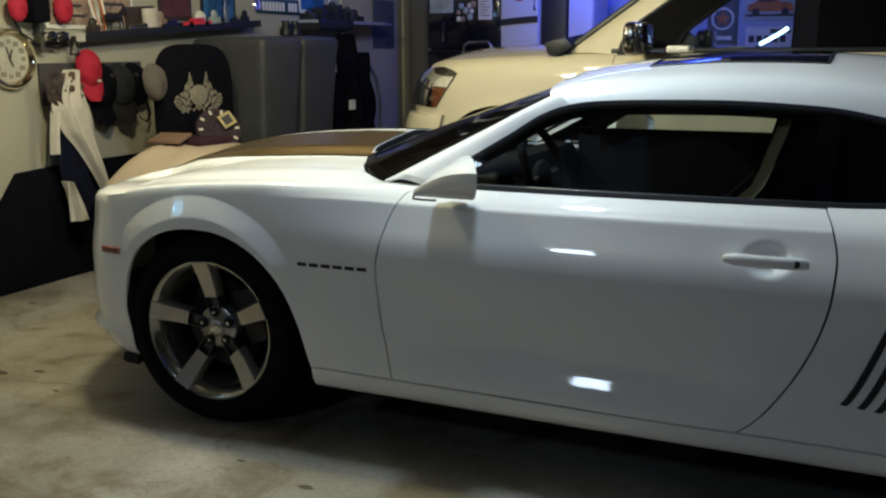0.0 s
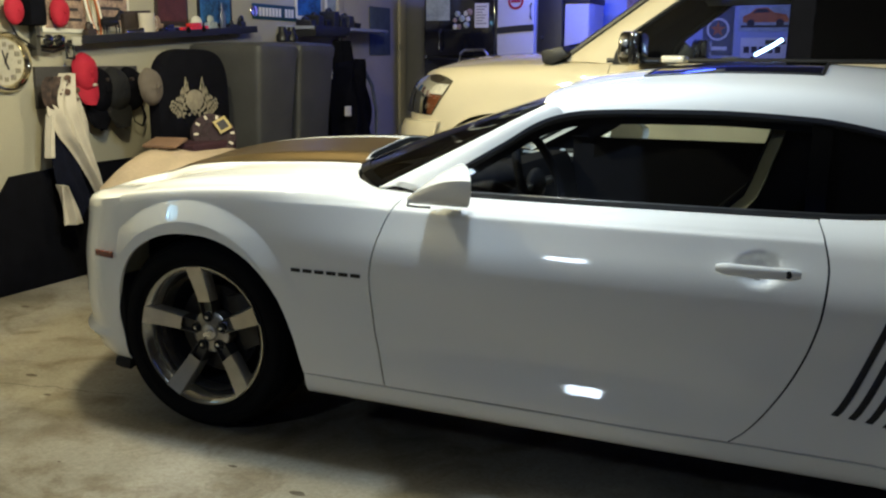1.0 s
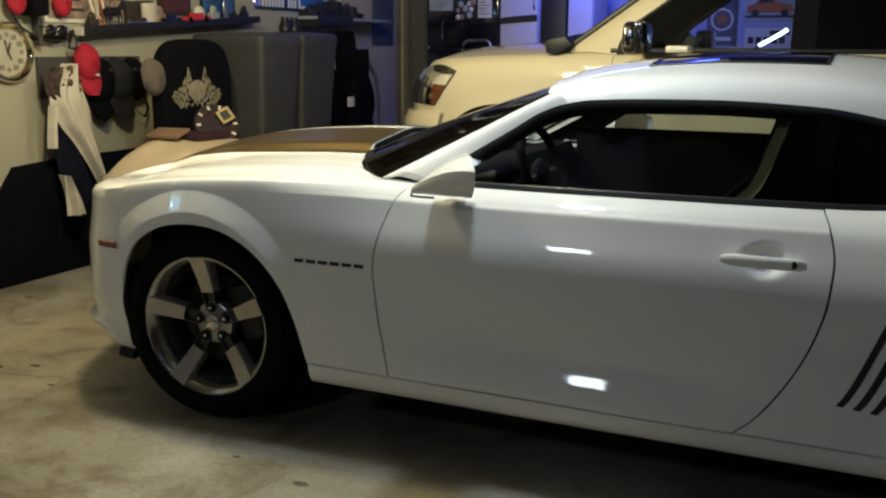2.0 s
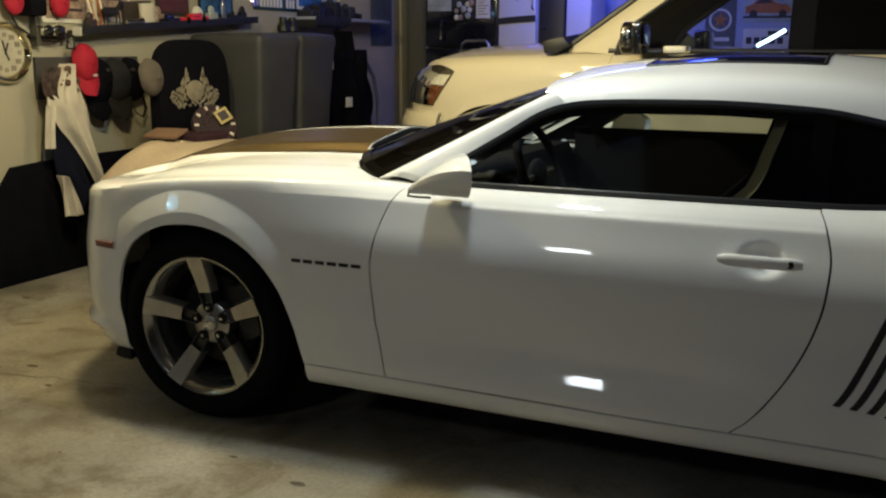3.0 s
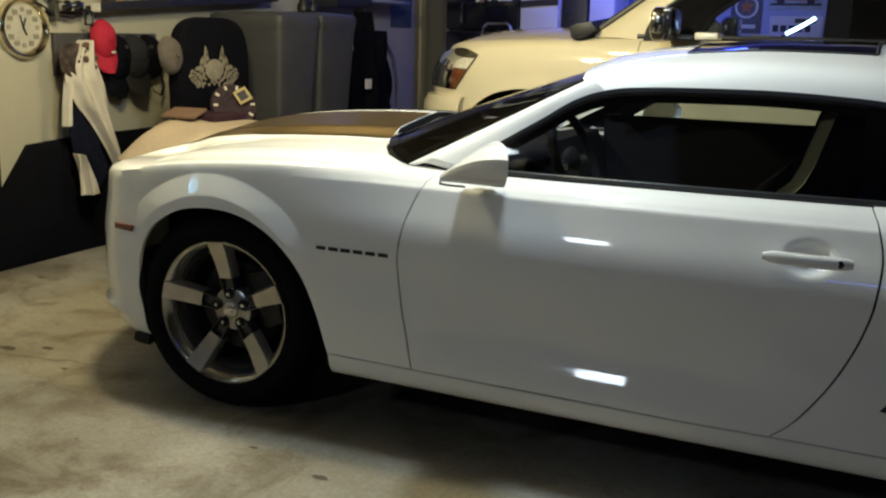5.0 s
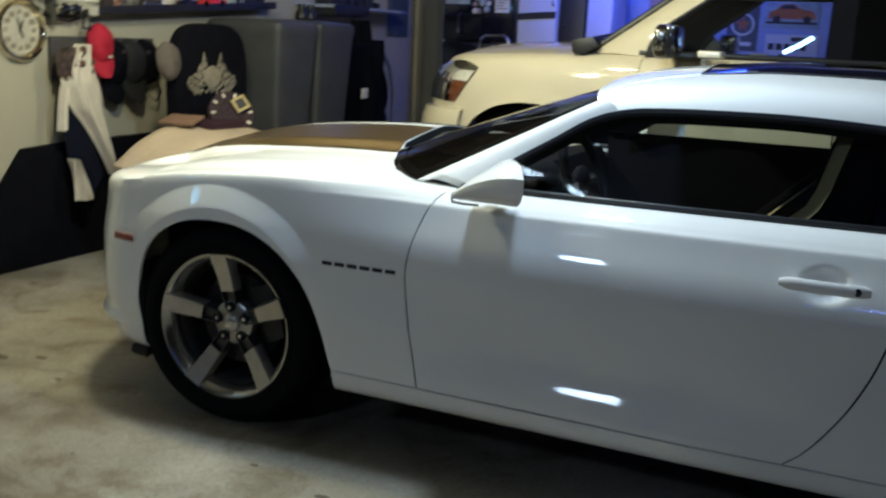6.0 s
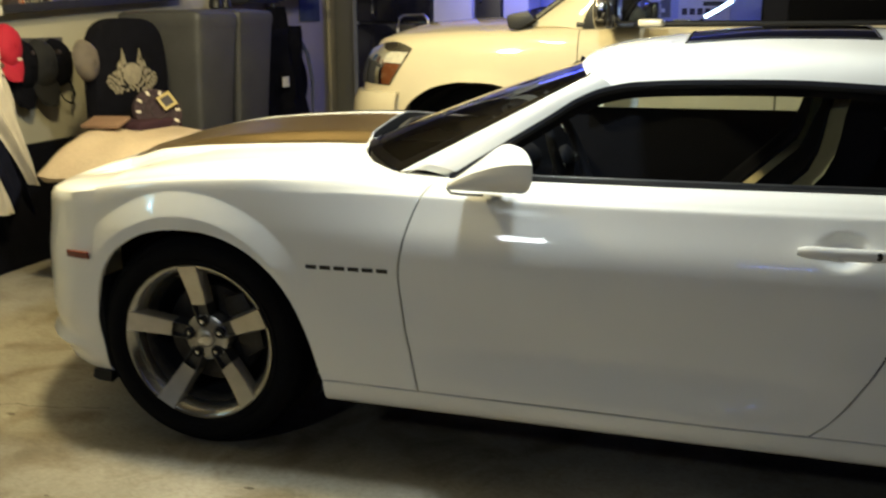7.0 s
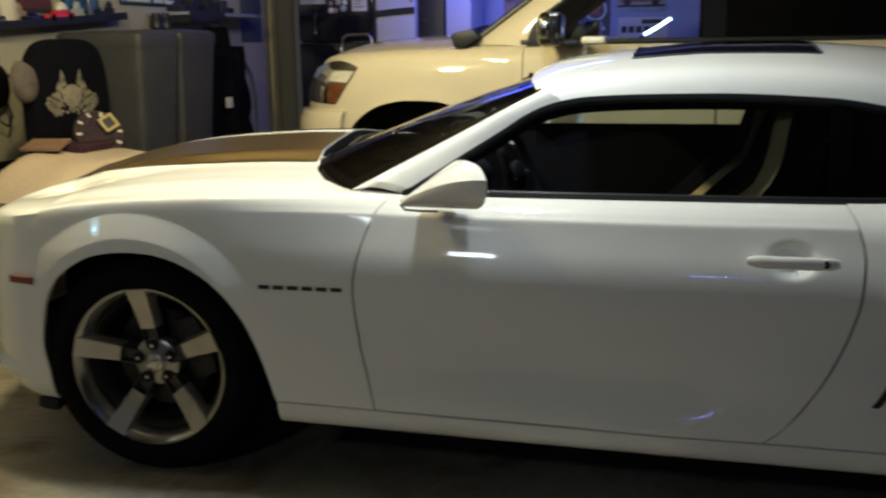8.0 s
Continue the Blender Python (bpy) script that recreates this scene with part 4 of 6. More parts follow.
# headlamps wrapped round the corner
for flip in (False, True):
    f = (lambda b: mirrored(b, SCY)) if flip else (lambda b: b)
    rows, amber = [], []
    for t in span(0, 0.64, 16):
        lo, hi = 0.998 + 0.025 * t, 1.220 + 0.045 * math.sin(math.pi * min(1, 1.5 * t)) - 0.02 * t
        rows.append([tuple(s_skin(lamp_s(t, z), z, 0.006 + 0.008 * math.sin(math.pi * k))) for k, z in zip(span(0, 1, 10), span(lo, hi, 10))])
    hl = part("headlamp", f(grid(rows, 0.012)), LAMPCHROME, suv, "large clear headlamp with an amber corner")
    for t in span(0.015, 0.25, 8):
        amber.append([tuple(s_skin(lamp_s(t, z), z, 0.018)) for z in span(1.006 + 0.02 * t, 1.125 + 0.03 * t, 6)])
    shine = [[tuple(s_skin(lamp_s(t, z), z, 0.02)) for z in span(1.130 + 0.03 * t, 1.198 + 0.012 * t, 5)] for t in span(0.012, 0.29, 8)]
    part("side_reflector", f(grid(shine, 0.006)), GLINTWHITE, hl, "side reflector whitened for its reflected light")
    part("indicator_lens", f(grid(amber, 0.006)), AMBER, hl, "amber indicator lens")
    # White balls put the bright spots of the reflector bowls into colour.
    for t, z, r in ((0.33, 1.168, 0.042), (0.40, 1.105, 0.046), (0.37, 1.045, 0.042), (0.53, 1.13, 0.03)):
        q = s_skin(lamp_s(t, z), z, 0.008)
        part("reflector_bowl", f(ball(q, r, 0.45, 0.35, 0.8, 16, 10)), GLINTWHITE, hl)
    rows = []
    for t in span(0.01, 0.63, 16):
        lo, hi = 1.0 + 0.025 * t, 1.218 + 0.045 * math.sin(math.pi * min(1, 1.5 * t)) - 0.02 * t
        rows.append([tuple(s_skin(lamp_s(t, z), z, 0.03 + 0.008 * math.sin(math.pi * k))) for k, z in zip(span(0, 1, 8), span(lo, hi, 8))])
    part("lamp_lens", f(grid(rows)), CLEAR, hl, "clear curved lens").visible_shadow = False
    # cabin side: pillar, door, glass
    rows = []
    for k in span(0, 1, 20):
        a = Vector((0.44 + 0.61 * k, SY + 0.13 + 0.11 * k, 1.345 + 0.445 * k))
        z = 1.33 + 0.45 * k
        b = Vector((s_post(z), SY + 0.08 + 0.12 * k, z))
        c = Vector((0.40 + 0.61 * k, SY + 0.19 + 0.11 * k, 1.36 + 0.45 * k))
        rows.append([tuple(b), tuple((a + b) / 2 + Vector((0, -0.012, 0.006))), tuple(a), tuple(c)])
    part("windscreen_pillar", f(grid(rows, 0.012)), PAINT_SUV, suv)
    part("screen_seal", f(tube([tuple(Vector(r[3]) + Vector((0.012, -0.012, 0.002))) for r in rows], 0.024, 8)), BLACK, suv, "black windscreen seal")
    part("pillar_trim", f(grid([[tuple(Vector(r[0]) + Vector((0.01, 0.025, 0))), tuple(Vector(r[1]) + Vector((0, 0.04, 0))), tuple(Vector(r[3]) + Vector((0, 0.035, 0)))] for r in rows])), TRIMDARK, suv, "dark inner pillar trim")
    for x0, x1, n in ((0.7255, 1.80, 22), (1.81, 2.85, 16), (2.86, 4.35, 20)):
        rows = [[(x, s_side(x, z), z) for z in span(0.55, curve(x, S_BELT), 18)] + [(x, SY + 0.13, curve(x, S_BELT) + 0.008)] for x in span(x0, x1, n)]
        part("door" if x0 < 2.8 else "rear_side_panel", f(grid(rows, 0.015)), PAINT_SUV, suv)

    def pane(x, k):
        return (x, SY + 0.10 + 0.12 * k, 1.345 + 0.43 * k)
    g = part("door_window", f(grid([[pane(s_post(1.345 + 0.43 * k) + (1.72 - s_post(1.345 + 0.43 * k)) * u, k) for k in span(0, 1, 12)] for u in span(0, 1, 10)])), TINT, suv, "lightly tinted front door window")
    g.visible_shadow = False
    part("rear_window_glass", f(grid([[pane(x, k) for k in span(0, 1, 6)] for x in span(1.84, 4.2, 10)], 0.006)), DARKGLASS, suv, "black privacy glass")
    part("window_post", f(grid([[pane(x, k) for k in span(0, 1, 6)] for x in (1.71, 1.78, 1.85)], 0.02)), TRIMDARK, suv)
    part("belt_trim", f(tube([(x, SY + 0.095, 1.352) for x in span(0.70, 4.2, 30)], 0.017, 8)), BLACK, suv)
    part("window_surround", f(tube([pane(s_post(1.345 + 0.43 * k) + 0.012, k) for k in span(0, 1, 16)] + [(1.75, SY + 0.22, 1.78)], 0.019, 8)), BLACK, suv, "black window surround")
    part("sail_panel", f(prism([(0.735, 1.33), (0.90, 1.33), (0.90, 1.43), (0.83, 1.49), (0.775, 1.455)], SY + 0.075, SY + 0.1, "y", 0.004)), BLACK, suv)
    # mirror: black shell with a chrome cap
    rows = []
    for k in span(0, 1, 12):
        r = [0.55, 0.8, 0.93, 0.99, 1.0, 1.0, 1.0, 1.0, 0.99, 0.97, 0.92, 0.8][int(round(k * 11))]
        x = 0.845 + 0.085 * k
        rows.append([(x, SY - 0.16 + 0.13 * r * math.copysign(abs(math.cos(a)) ** 0.6, math.cos(a)), 1.42 + 0.095 * r * math.copysign(abs(math.sin(a)) ** 0.6, math.sin(a))) for a in (2 * math.pi * j / 24 for j in range(24))])
    # Chrome colour is darkened to stand for the dark room it reflects.
    mr = part("door_mirror", f(grid(rows, close=True)), material("darkened_chrome", (0.3, 0.29, 0.28), 0.12, 1.0, 0.2, 20, 0.2) if not flip else bpy.data.materials["darkened_chrome"], suv, "chrome-capped black door mirror")
    ends = [Vector(p) for p in rows[-1]]
    gl = bmesh.new()
    gl.faces.new([gl.verts.new(p) for p in ends])
    part("mirror_back", f(gl), BLACK, mr)
    part("mirror_case", f(box(0.915, 0.975, SY - 0.285, SY - 0.035, 1.33, 1.51, 0.02)), GLOSSBLACK, mr)
    part("mirror_arm", f(box(0.88, 1.06, SY - 0.12, SY + 0.12, 1.335, 1.36, 0.012)), BLACK, mr)
    part("door_handle", f(tube([(1.55, s_side(1.55, 1.22) - 0.012, 1.215), (1.6, s_side(1.6, 1.22) - 0.04, 1.22), (1.7, s_side(1.7, 1.22) - 0.04, 1.22), (1.75, s_side(1.75, 1.22) - 0.012, 1.215)], 0.014, 8)), CHROME, suv, "chrome door handle")
    # White block stands in for a lamp glint beside the mirror.
    part("mirror_glint", f(box(1.08, 1.21, SY - 0.20, SY - 0.05, 1.342, 1.382, 0.016, 3)), GLINTWHITE, mr, "white block for a glint by the door mirror")
    for x in (0.1, 3.15):
        wm = Matrix.Translation((x, SY + 0.02, 0.42))
        w = part("wheel", f(lathe([(0.25, 0.05), (0.27, 0.03), (0.275, 0.04), (0.25, 0.1), (0.24, 0.25)], 40, m=wm)), ALLOY_DARK, suv)
        part("tyre", f(lathe([(0.27, 0.03), (0.32, 0.01), (0.39, 0.02), (0.415, 0.05), (0.42, 0.15), (0.41, 0.25), (0.27, 0.27)], 48, m=wm)), RUBBER, w)
        for i in range(6):
            bm = box(0.05, 0.26, 0.05, 0.09, -0.035, 0.035, 0.008)
            bm.transform(wm @ pose(0, 0, 0, 0, 60 * i, 0))
            part("spoke", f(bm), ALLOY, w)
        rows = [[(x + 0.5 * math.cos(a), SY + y, 0.5 + 0.51 * math.sin(a)) for a in span(-0.2, math.pi + 0.2, 20)] for y in (0.03, 0.4)]
        part("wheel_house", f(joined(grid(rows), box(x - 0.52, x + 0.52, SY + 0.36, SY + 0.4, 0.3, 1.05, 0))), UNDER, suv)
# scuttle with wipers, windscreen, roof, tail, cabin
part("scuttle", prism([(0.30, 1.335), (0.285, 1.405), (0.33, 1.42), (0.42, 1.435), (0.46, 1.385), (0.36, 1.325)], SY + 0.07, 2 * SCY - SY - 0.07, "y", 0.012), BLACK, suv, "black plastic scuttle and wiper cowl")
for y in (SY + 0.25, SCY + 0.1):
    part("wiper", tube([(0.38, y, 1.43), (0.40, y + 0.3, 1.455), (0.44, y + 0.6, 1.46)], 0.009, 6), BLACK, suv)
rows = [[(0.40 + 0.65 * k - 0.10 * (1 - t * t) * (1 - 0.4 * k), SCY + t * (0.82 - 0.13 * k), 1.37 + 0.42 * k + 0.02 * (1 - t * t)) for k in span(0, 1, 10)] for t in span(-1, 1, 25)]
w = part("windscreen", grid(rows), SCREEN, suv)
w.visible_shadow = False
rows = [[(x, SCY + t * 0.70, 1.79 + 0.10 * (1 - t ** 4) * smooth(0.95, 1.9, x) - 0.03 * abs(t) ** 6) for x in span(1.02, 4.3, 22)] for t in span(-1, 1, 17)]
part("roof", grid(rows, 0.02), PAINT_SUV, suv)
part("tail", box(4.3, 4.38, SY + 0.05, 2 * SCY - SY - 0.05, 0.5, 1.82, 0.02), PAINT_SUV, suv)
part("underbody", box(-0.55, 4.3, SY + 0.4, 2 * SCY - SY - 0.4, 0.38, 0.7, 0.02), UNDER, suv)
part("floor_pan", box(0.62, 2.6, SY + 0.08, 2 * SCY - SY - 0.08, 0.42, 0.6, 0.02), UNDER, suv)
part("dashboard", box(0.6, 0.95, SY + 0.15, 2 * SCY - SY - 0.15, 1.1, 1.31, 0.05), TRIMDARK, suv)
for y in (SY + 0.5, 2 * SCY - SY - 0.5):
    st = part("seat", joined(box(1.35, 1.85, y - 0.25, y + 0.25, 0.85, 1.0, 0.05)), TRIMDARK, suv)
    b = box(1.8, 1.94, y - 0.25, y + 0.25, 0.95, 1.55, 0.06)
    h = box(1.86, 1.96, y - 0.13, y + 0.13, 1.58, 1.74, 0.04)
    part("backrest", b, TRIMDARK, st)
    part("headrest", h, TRIMDARK, st)

INSIDE = None

# ---- along the front wall ----


def canister(name, y0, y1, x0, x1, h, label):
    """A tapered wheeled bin with a rim and a lid."""
    ob = thing(name, label, "bin", "bins by the wall")
    cy, cx = (y0 + y1) / 2, (x0 + x1) / 2
    rows = []
    for z, k in ((0.0, 0.70), (0.05, 0.72), (0.5, 0.80), (0.95, 0.885), (h - 0.09, 0.985)):
        ring = []
        for a in span(0, 2 * math.pi, 41)[:-1]:
            c, s = math.cos(a), math.sin(a)
            ring.append((cx + (x1 - x0) / 2 * k * math.copysign(abs(c) ** 0.13, c), cy + (y1 - y0) / 2 * k * math.copysign(abs(s) ** 0.13, s), z))
        rows.append(ring)
    part("tub", grid(rows, close=True), GREYPLASTIC, ob)
    rows = []
    for z, k in ((h - 0.095, 1.0), (h - 0.06, 1.012), (h - 0.035, 1.014), (h - 0.015, 1.0), (h, 0.93), (h + 0.012, 0.5), (h + 0.014, 0.01)):
        rows.append([(cx + (x1 - x0) / 2 * k * math.copysign(abs(math.cos(a)) ** 0.13, math.cos(a)), cy + (y1 - y0) / 2 * k * math.copysign(abs(math.sin(a)) ** 0.13, math.sin(a)), z) for a in span(0, 2 * math.pi, 41)[:-1]])
    part("lid", grid(rows, close=True), GREYPLASTIC, ob)
    for y in (y0 + 0.1, y1 - 0.1):
        part("wheel", lathe([(0.0, -0.03), (0.09, -0.03), (0.1, -0.02), (0.1, 0.02), (0.09, 0.03), (0.0, 0.03)], 20, m=Matrix.Translation((x0 + 0.07, y, 0.1))), RUBBER, ob)
    return ob


canister("wheeled_bin", 2.78, 3.27, -2.22, -1.62, 1.45, "tall grey plastic wheeled bin with a closed lid")
canister("wheeled_bin", 3.30, 3.80, -2.24, -1.63, 1.46, "tall grey plastic wheeled bin beside another bin")

# door in the wall, with trim
dr = thing("door_1", "plain door in a flat frame, closed, coloured warm against blue light", "door", kind="structure")
# Door colour is warmed to offset the blue lamp light falling on it.
DOORWARM = material("warmed_door_paint", (0.50, 0.445, 0.30), 0.5, 0, 0.10, 2.5)
part("leaf", box(WX + 0.003, WX + 0.03, 5.05, 6.145, 0.01, 2.05, 0.004), DOORWARM, dr)
# Navy strip drawn as the shade in the gap beside the leaf.
part("seal", box(WX + 0.003, WX + 0.012, 6.146, 6.168, 0.01, 2.05, 0), NAVY, dr, "dark strip for the shaded door gap")
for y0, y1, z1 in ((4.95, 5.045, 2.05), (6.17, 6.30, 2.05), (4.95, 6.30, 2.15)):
    part("casing", box(WX + 0.002, WX + 0.045, y0, y1, 0 if z1 < 2.1 else 2.055, z1, 0.004), DOORWARM, dr)
nt = solid("notice_sheet", box(WX + 0.04, WX + 0.046, 5.53, 5.95, 1.385, 1.84, 0.001), material("grey_green_sheet", (0.10, 0.12, 0.11), 0.6, 0, 0.3, 9), "dark grey-green poster sheet on the door", "poster")

# black fridge with papers beyond the door
fr = thing("fridge", "black fridge with papers and photos held by magnets", "fridge")
part("cabinet", box(-1.89, -1.155, 5.98, 6.7, 0.02, 2.02, 0.015), GLOSSBLACK, fr)
part("upper_door", box(-1.89, -1.155, 5.93, 5.975, 1.38, 2.02, 0.012), GLOSSBLACK, fr)
part("lower_door", box(-1.89, -1.155, 5.93, 5.975, 0.06, 1.36, 0.012), GLOSSBLACK, fr)
part("handle", tube([(-1.71, 5.93, 1.42), (-1.71, 5.89, 1.45), (-1.71, 5.89, 1.60), (-1.71, 5.93, 1.63)], 0.012), ALLOY_DARK, fr, "grey bar handle")
solid("paper_sheet", box(-1.865, -1.615, 5.922, 5.926, 1.715, 1.98, 0), SKYPRINT, "pale grey sheet pinned to the fridge", "paper note", "notes on the fridge")
lt = thing("paper_note", "white ruled letter stuck to the fridge", "paper note", "notes on the fridge")
part("sheet", box(-1.355, -1.215, 5.922, 5.926, 1.645, 1.87, 0), PAPER, lt)
for i in range(7):
    part("line_bar", box(-1.34, -1.235 - 0.02 * (i % 3), 5.9195, 5.9215, 1.835 - 0.026 * i, 1.842 - 0.026 * i, 0), FABRICGREY, lt)
rng = random.Random(4)
for i in range(9):
    x, z, r = -1.55 + 0.045 * (i % 4) + rng.uniform(-0.02, 0.02), 1.665 + 0.06 * (i // 3) + rng.uniform(-0.012, 0.012), rng.uniform(0.02, 0.034)
    solid("fridge_magnet", lathe([(0.0, -0.012), (r * 0.6, -0.010), (r, 0.0)], 14, "y", Matrix.Translation((x, 5.926, z))), (PAPER, PINKPRINT, SKYPRINT)[i % 3], ("round white fridge magnet", "round pinkish fridge magnet", "round pale blue fridge magnet")[i % 3], "magnet", "magnets on the fridge")
df = thing("drinks_fridge", "white upright drinks fridge in blue light", "fridge")
part("cabinet", box(-1.145, -0.765, 6.0, 6.6, 0.0, 2.05, 0.02), DOORPAINT, df)
part("door", box(-1.14, -0.77, 5.955, 5.997, 0.08, 2.02, 0.015), DOORPAINT, df)
part("emblem", lathe([(0.055, -0.002), (0.075, -0.004), (0.078, 0.0)], 28, "y", Matrix.Translation((-0.955, 5.953, 1.885))), FABRICRED, df, "red ring emblem")
part("emblem_bar", box(-1.0, -0.91, 5.949, 5.953, 1.872, 1.898, 0.001), FABRICRED, df)
band = [[(x, 5.951, 1.585 + 0.03 * math.sin(3.0 * (x + 1.14)) + dz) for dz in (0.0, 0.03, 0.06)] for x in span(-1.138, -0.772, 14)]
part("print_band", grid(band, 0.003), NAVY, df, "dark blue printed wave")
part("handle", tube([(-0.80, 5.955, 1.72), (-0.80, 5.925, 1.74), (-0.80, 5.925, 1.84), (-0.80, 5.955, 1.86)], 0.008), BLACK, df)

# a crack and dark spots in the floor
rng = random.Random(3)
pts = [(-1.75 + 0.06 * i, -0.06 + 0.012 * i + 0.03 * noise.noise(Vector((i * 0.7, 3, 1)))) for i in range(22)]
rows = [[(x, y - 0.001 - 0.002 * rng.random(), 0.0015), (x, y + 0.001 + 0.002 * rng.random(), 0.0015)] for x, y in pts]
STAIN = material("dark_floor_stain", (0.12, 0.098, 0.068), 0.7, 0, 0.4, 30)
solid("floor_crack", grid(rows), STAIN, "thin dark crack in the concrete", "crack", kind="structure")
for i, (x, y, r) in enumerate(((0.31, -0.2, 0.012), (-2.0, 1.03, 0.018), (-0.25, -0.42, 0.006), (-1.2, 0.12, 0.03), (-1.05, 0.20, 0.02), (0.62, -0.28, 0.02), (-0.8, 0.05, 0.012))):
    ring = [(x + r * (1 + 0.5 * noise.noise(Vector((math.cos(a), math.sin(a), i)))) * math.cos(a) * 1.5, y + r * (1 + 0.5 * noise.noise(Vector((math.cos(a) + 5, math.sin(a), i)))) * math.sin(a) * 0.7, 0.0015) for a in span(0, 2 * math.pi, 15)[:-1]]
    bm = bmesh.new()
    bm.faces.new([bm.verts.new(p) for p in ring])
    solid("floor_spot", bm, STAIN, "dark oily spot on the concrete", "stain", kind="structure")

# black leaning board at the foot of the wall
bd = [(0.975, 0.0), (0.925, 0.25), (1.045, 0.415), (1.263, 0.68), (1.6, 0.697), (2.6, 0.70), (2.6, 0.0)]
solid("black_board", prism(bd, WX + 0.004, WX + 0.04, "x", 0.006), FABRICBLACK, "matt black board leaning at the foot of the wall", "board")

# black bag on a wall hook beside the board
bg = thing("hanging_bag", "soft black bag hanging from a wall hook", "bag")
rows = []
for z in span(0.25, 0.98, 22):
    y1 = curve(z, [(0.25, 1.0), (0.32, 1.016), (0.492, 1.046), (0.635, 1.051), (0.771, 1.013), (0.868, 0.973), (0.98, 0.90)])
    y0 = 1.64 - y1
    d = 0.10 * math.sin(math.pi * (0.12 + 0.76 * (z - 0.25) / 0.73)) + 0.03
    rows.append([(WX + 0.05 + d * (1 - abs(2 * k - 1) ** 2.5) + 0.008 * noise.noise(Vector((k * 3, z * 4, 1))), y0 + (y1 - y0) * k, z) for k in span(0, 1, 16)])
part("body", grid(rows, 0.012), FABRICBLACK, bg)
part("strap", tube([(WX + 0.10, 0.76, 0.97), (WX + 0.04, 0.81, 1.28), (WX + 0.04, 0.83, 1.28), (WX + 0.10, 0.88, 0.97)], 0.012, 8, 0.5), FABRICBLACK, bg)
solid("wall_hook", joined(box(WX + 0.002, WX + 0.012, 0.80, 0.84, 1.22, 1.32, 0.003), tube([(WX + 0.01, 0.82, 1.25), (WX + 0.05, 0.82, 1.24), (WX + 0.07, 0.82, 1.265)], 0.008, 8)), BLACK, "small black metal wall hook", "hook")

# round dial clock
ck = thing("wall_clock", "round brass-rimmed dial clock with a pale face", "clock")
cm = Matrix.Translation((WX, 1.30, 1.326)) @ Matrix.Diagonal((1, 0.92, 0.92, 1))
part("rim", lathe([(0.139, 0.012), (0.146, 0.030), (0.158, 0.044), (0.172, 0.046), (0.182, 0.034), (0.186, 0.012), (0.180, 0.0)], 60, "x", cm), material("pale_brass", (0.74, 0.67, 0.50), 0.12, 1.0, 0.15, 20), ck, "pale brass-coloured metal rim")
part("face", lathe([(0.0, 0.016), (0.143, 0.016), (0.143, 0.004)], 48, "x", cm), material("cream_dial", (0.46, 0.43, 0.34), 0.5, 0, 0.2, 14), ck)


def dial_mark(i):
    """One or two short strokes set round the dial."""
    bm = joined(*[box(0.017, 0.019, d - 0.0042, d + 0.0042, -0.012 - 0.003 * (i % 3), 0.014, 0) for d in ((-0.014, 0.0, 0.014) if i % 3 else (-0.008, 0.008))])
    a = radians(30 * i)
    bm.transform(cm @ Matrix.Translation((0, 0.106 * math.sin(a), 0.106 * math.cos(a))))
    return bm


for i in range(12):
    part("hour_mark", dial_mark(i), material("dial_grey", (0.19, 0.165, 0.12), 0.6) if i == 0 else bpy.data.materials["dial_grey"], ck)
for a, r, w in ((-20, 0.06, 0.005), (15, 0.075, 0.004), (205, 0.05, 0.005)):
    bm = box(0.019, 0.022, -w, w, -0.012, r, 0)
    bm.transform(cm @ pose(0, 0, 0, a, 0, 0))
    part("hand_pointer", bm, INK, ck)

# hat rack board with caps and a jacket
rk = thing("hat_rack", "dark grey wooden hat rack board on the wall", "hat rack")
part("back_board", box(WX + 0.002, WX + 0.024, 1.50, 2.35, 1.055, 1.30, 0.004), material("slate_paint", (0.055, 0.05, 0.05), 0.6, 0, 0.3, 8), rk)
for y in (1.56, 1.76, 1.98, 2.2, 2.42):
    part("peg", tube([(WX + 0.02, y, 1.2), (WX + 0.12, y, 1.22)], 0.012), WOODDARK, rk)


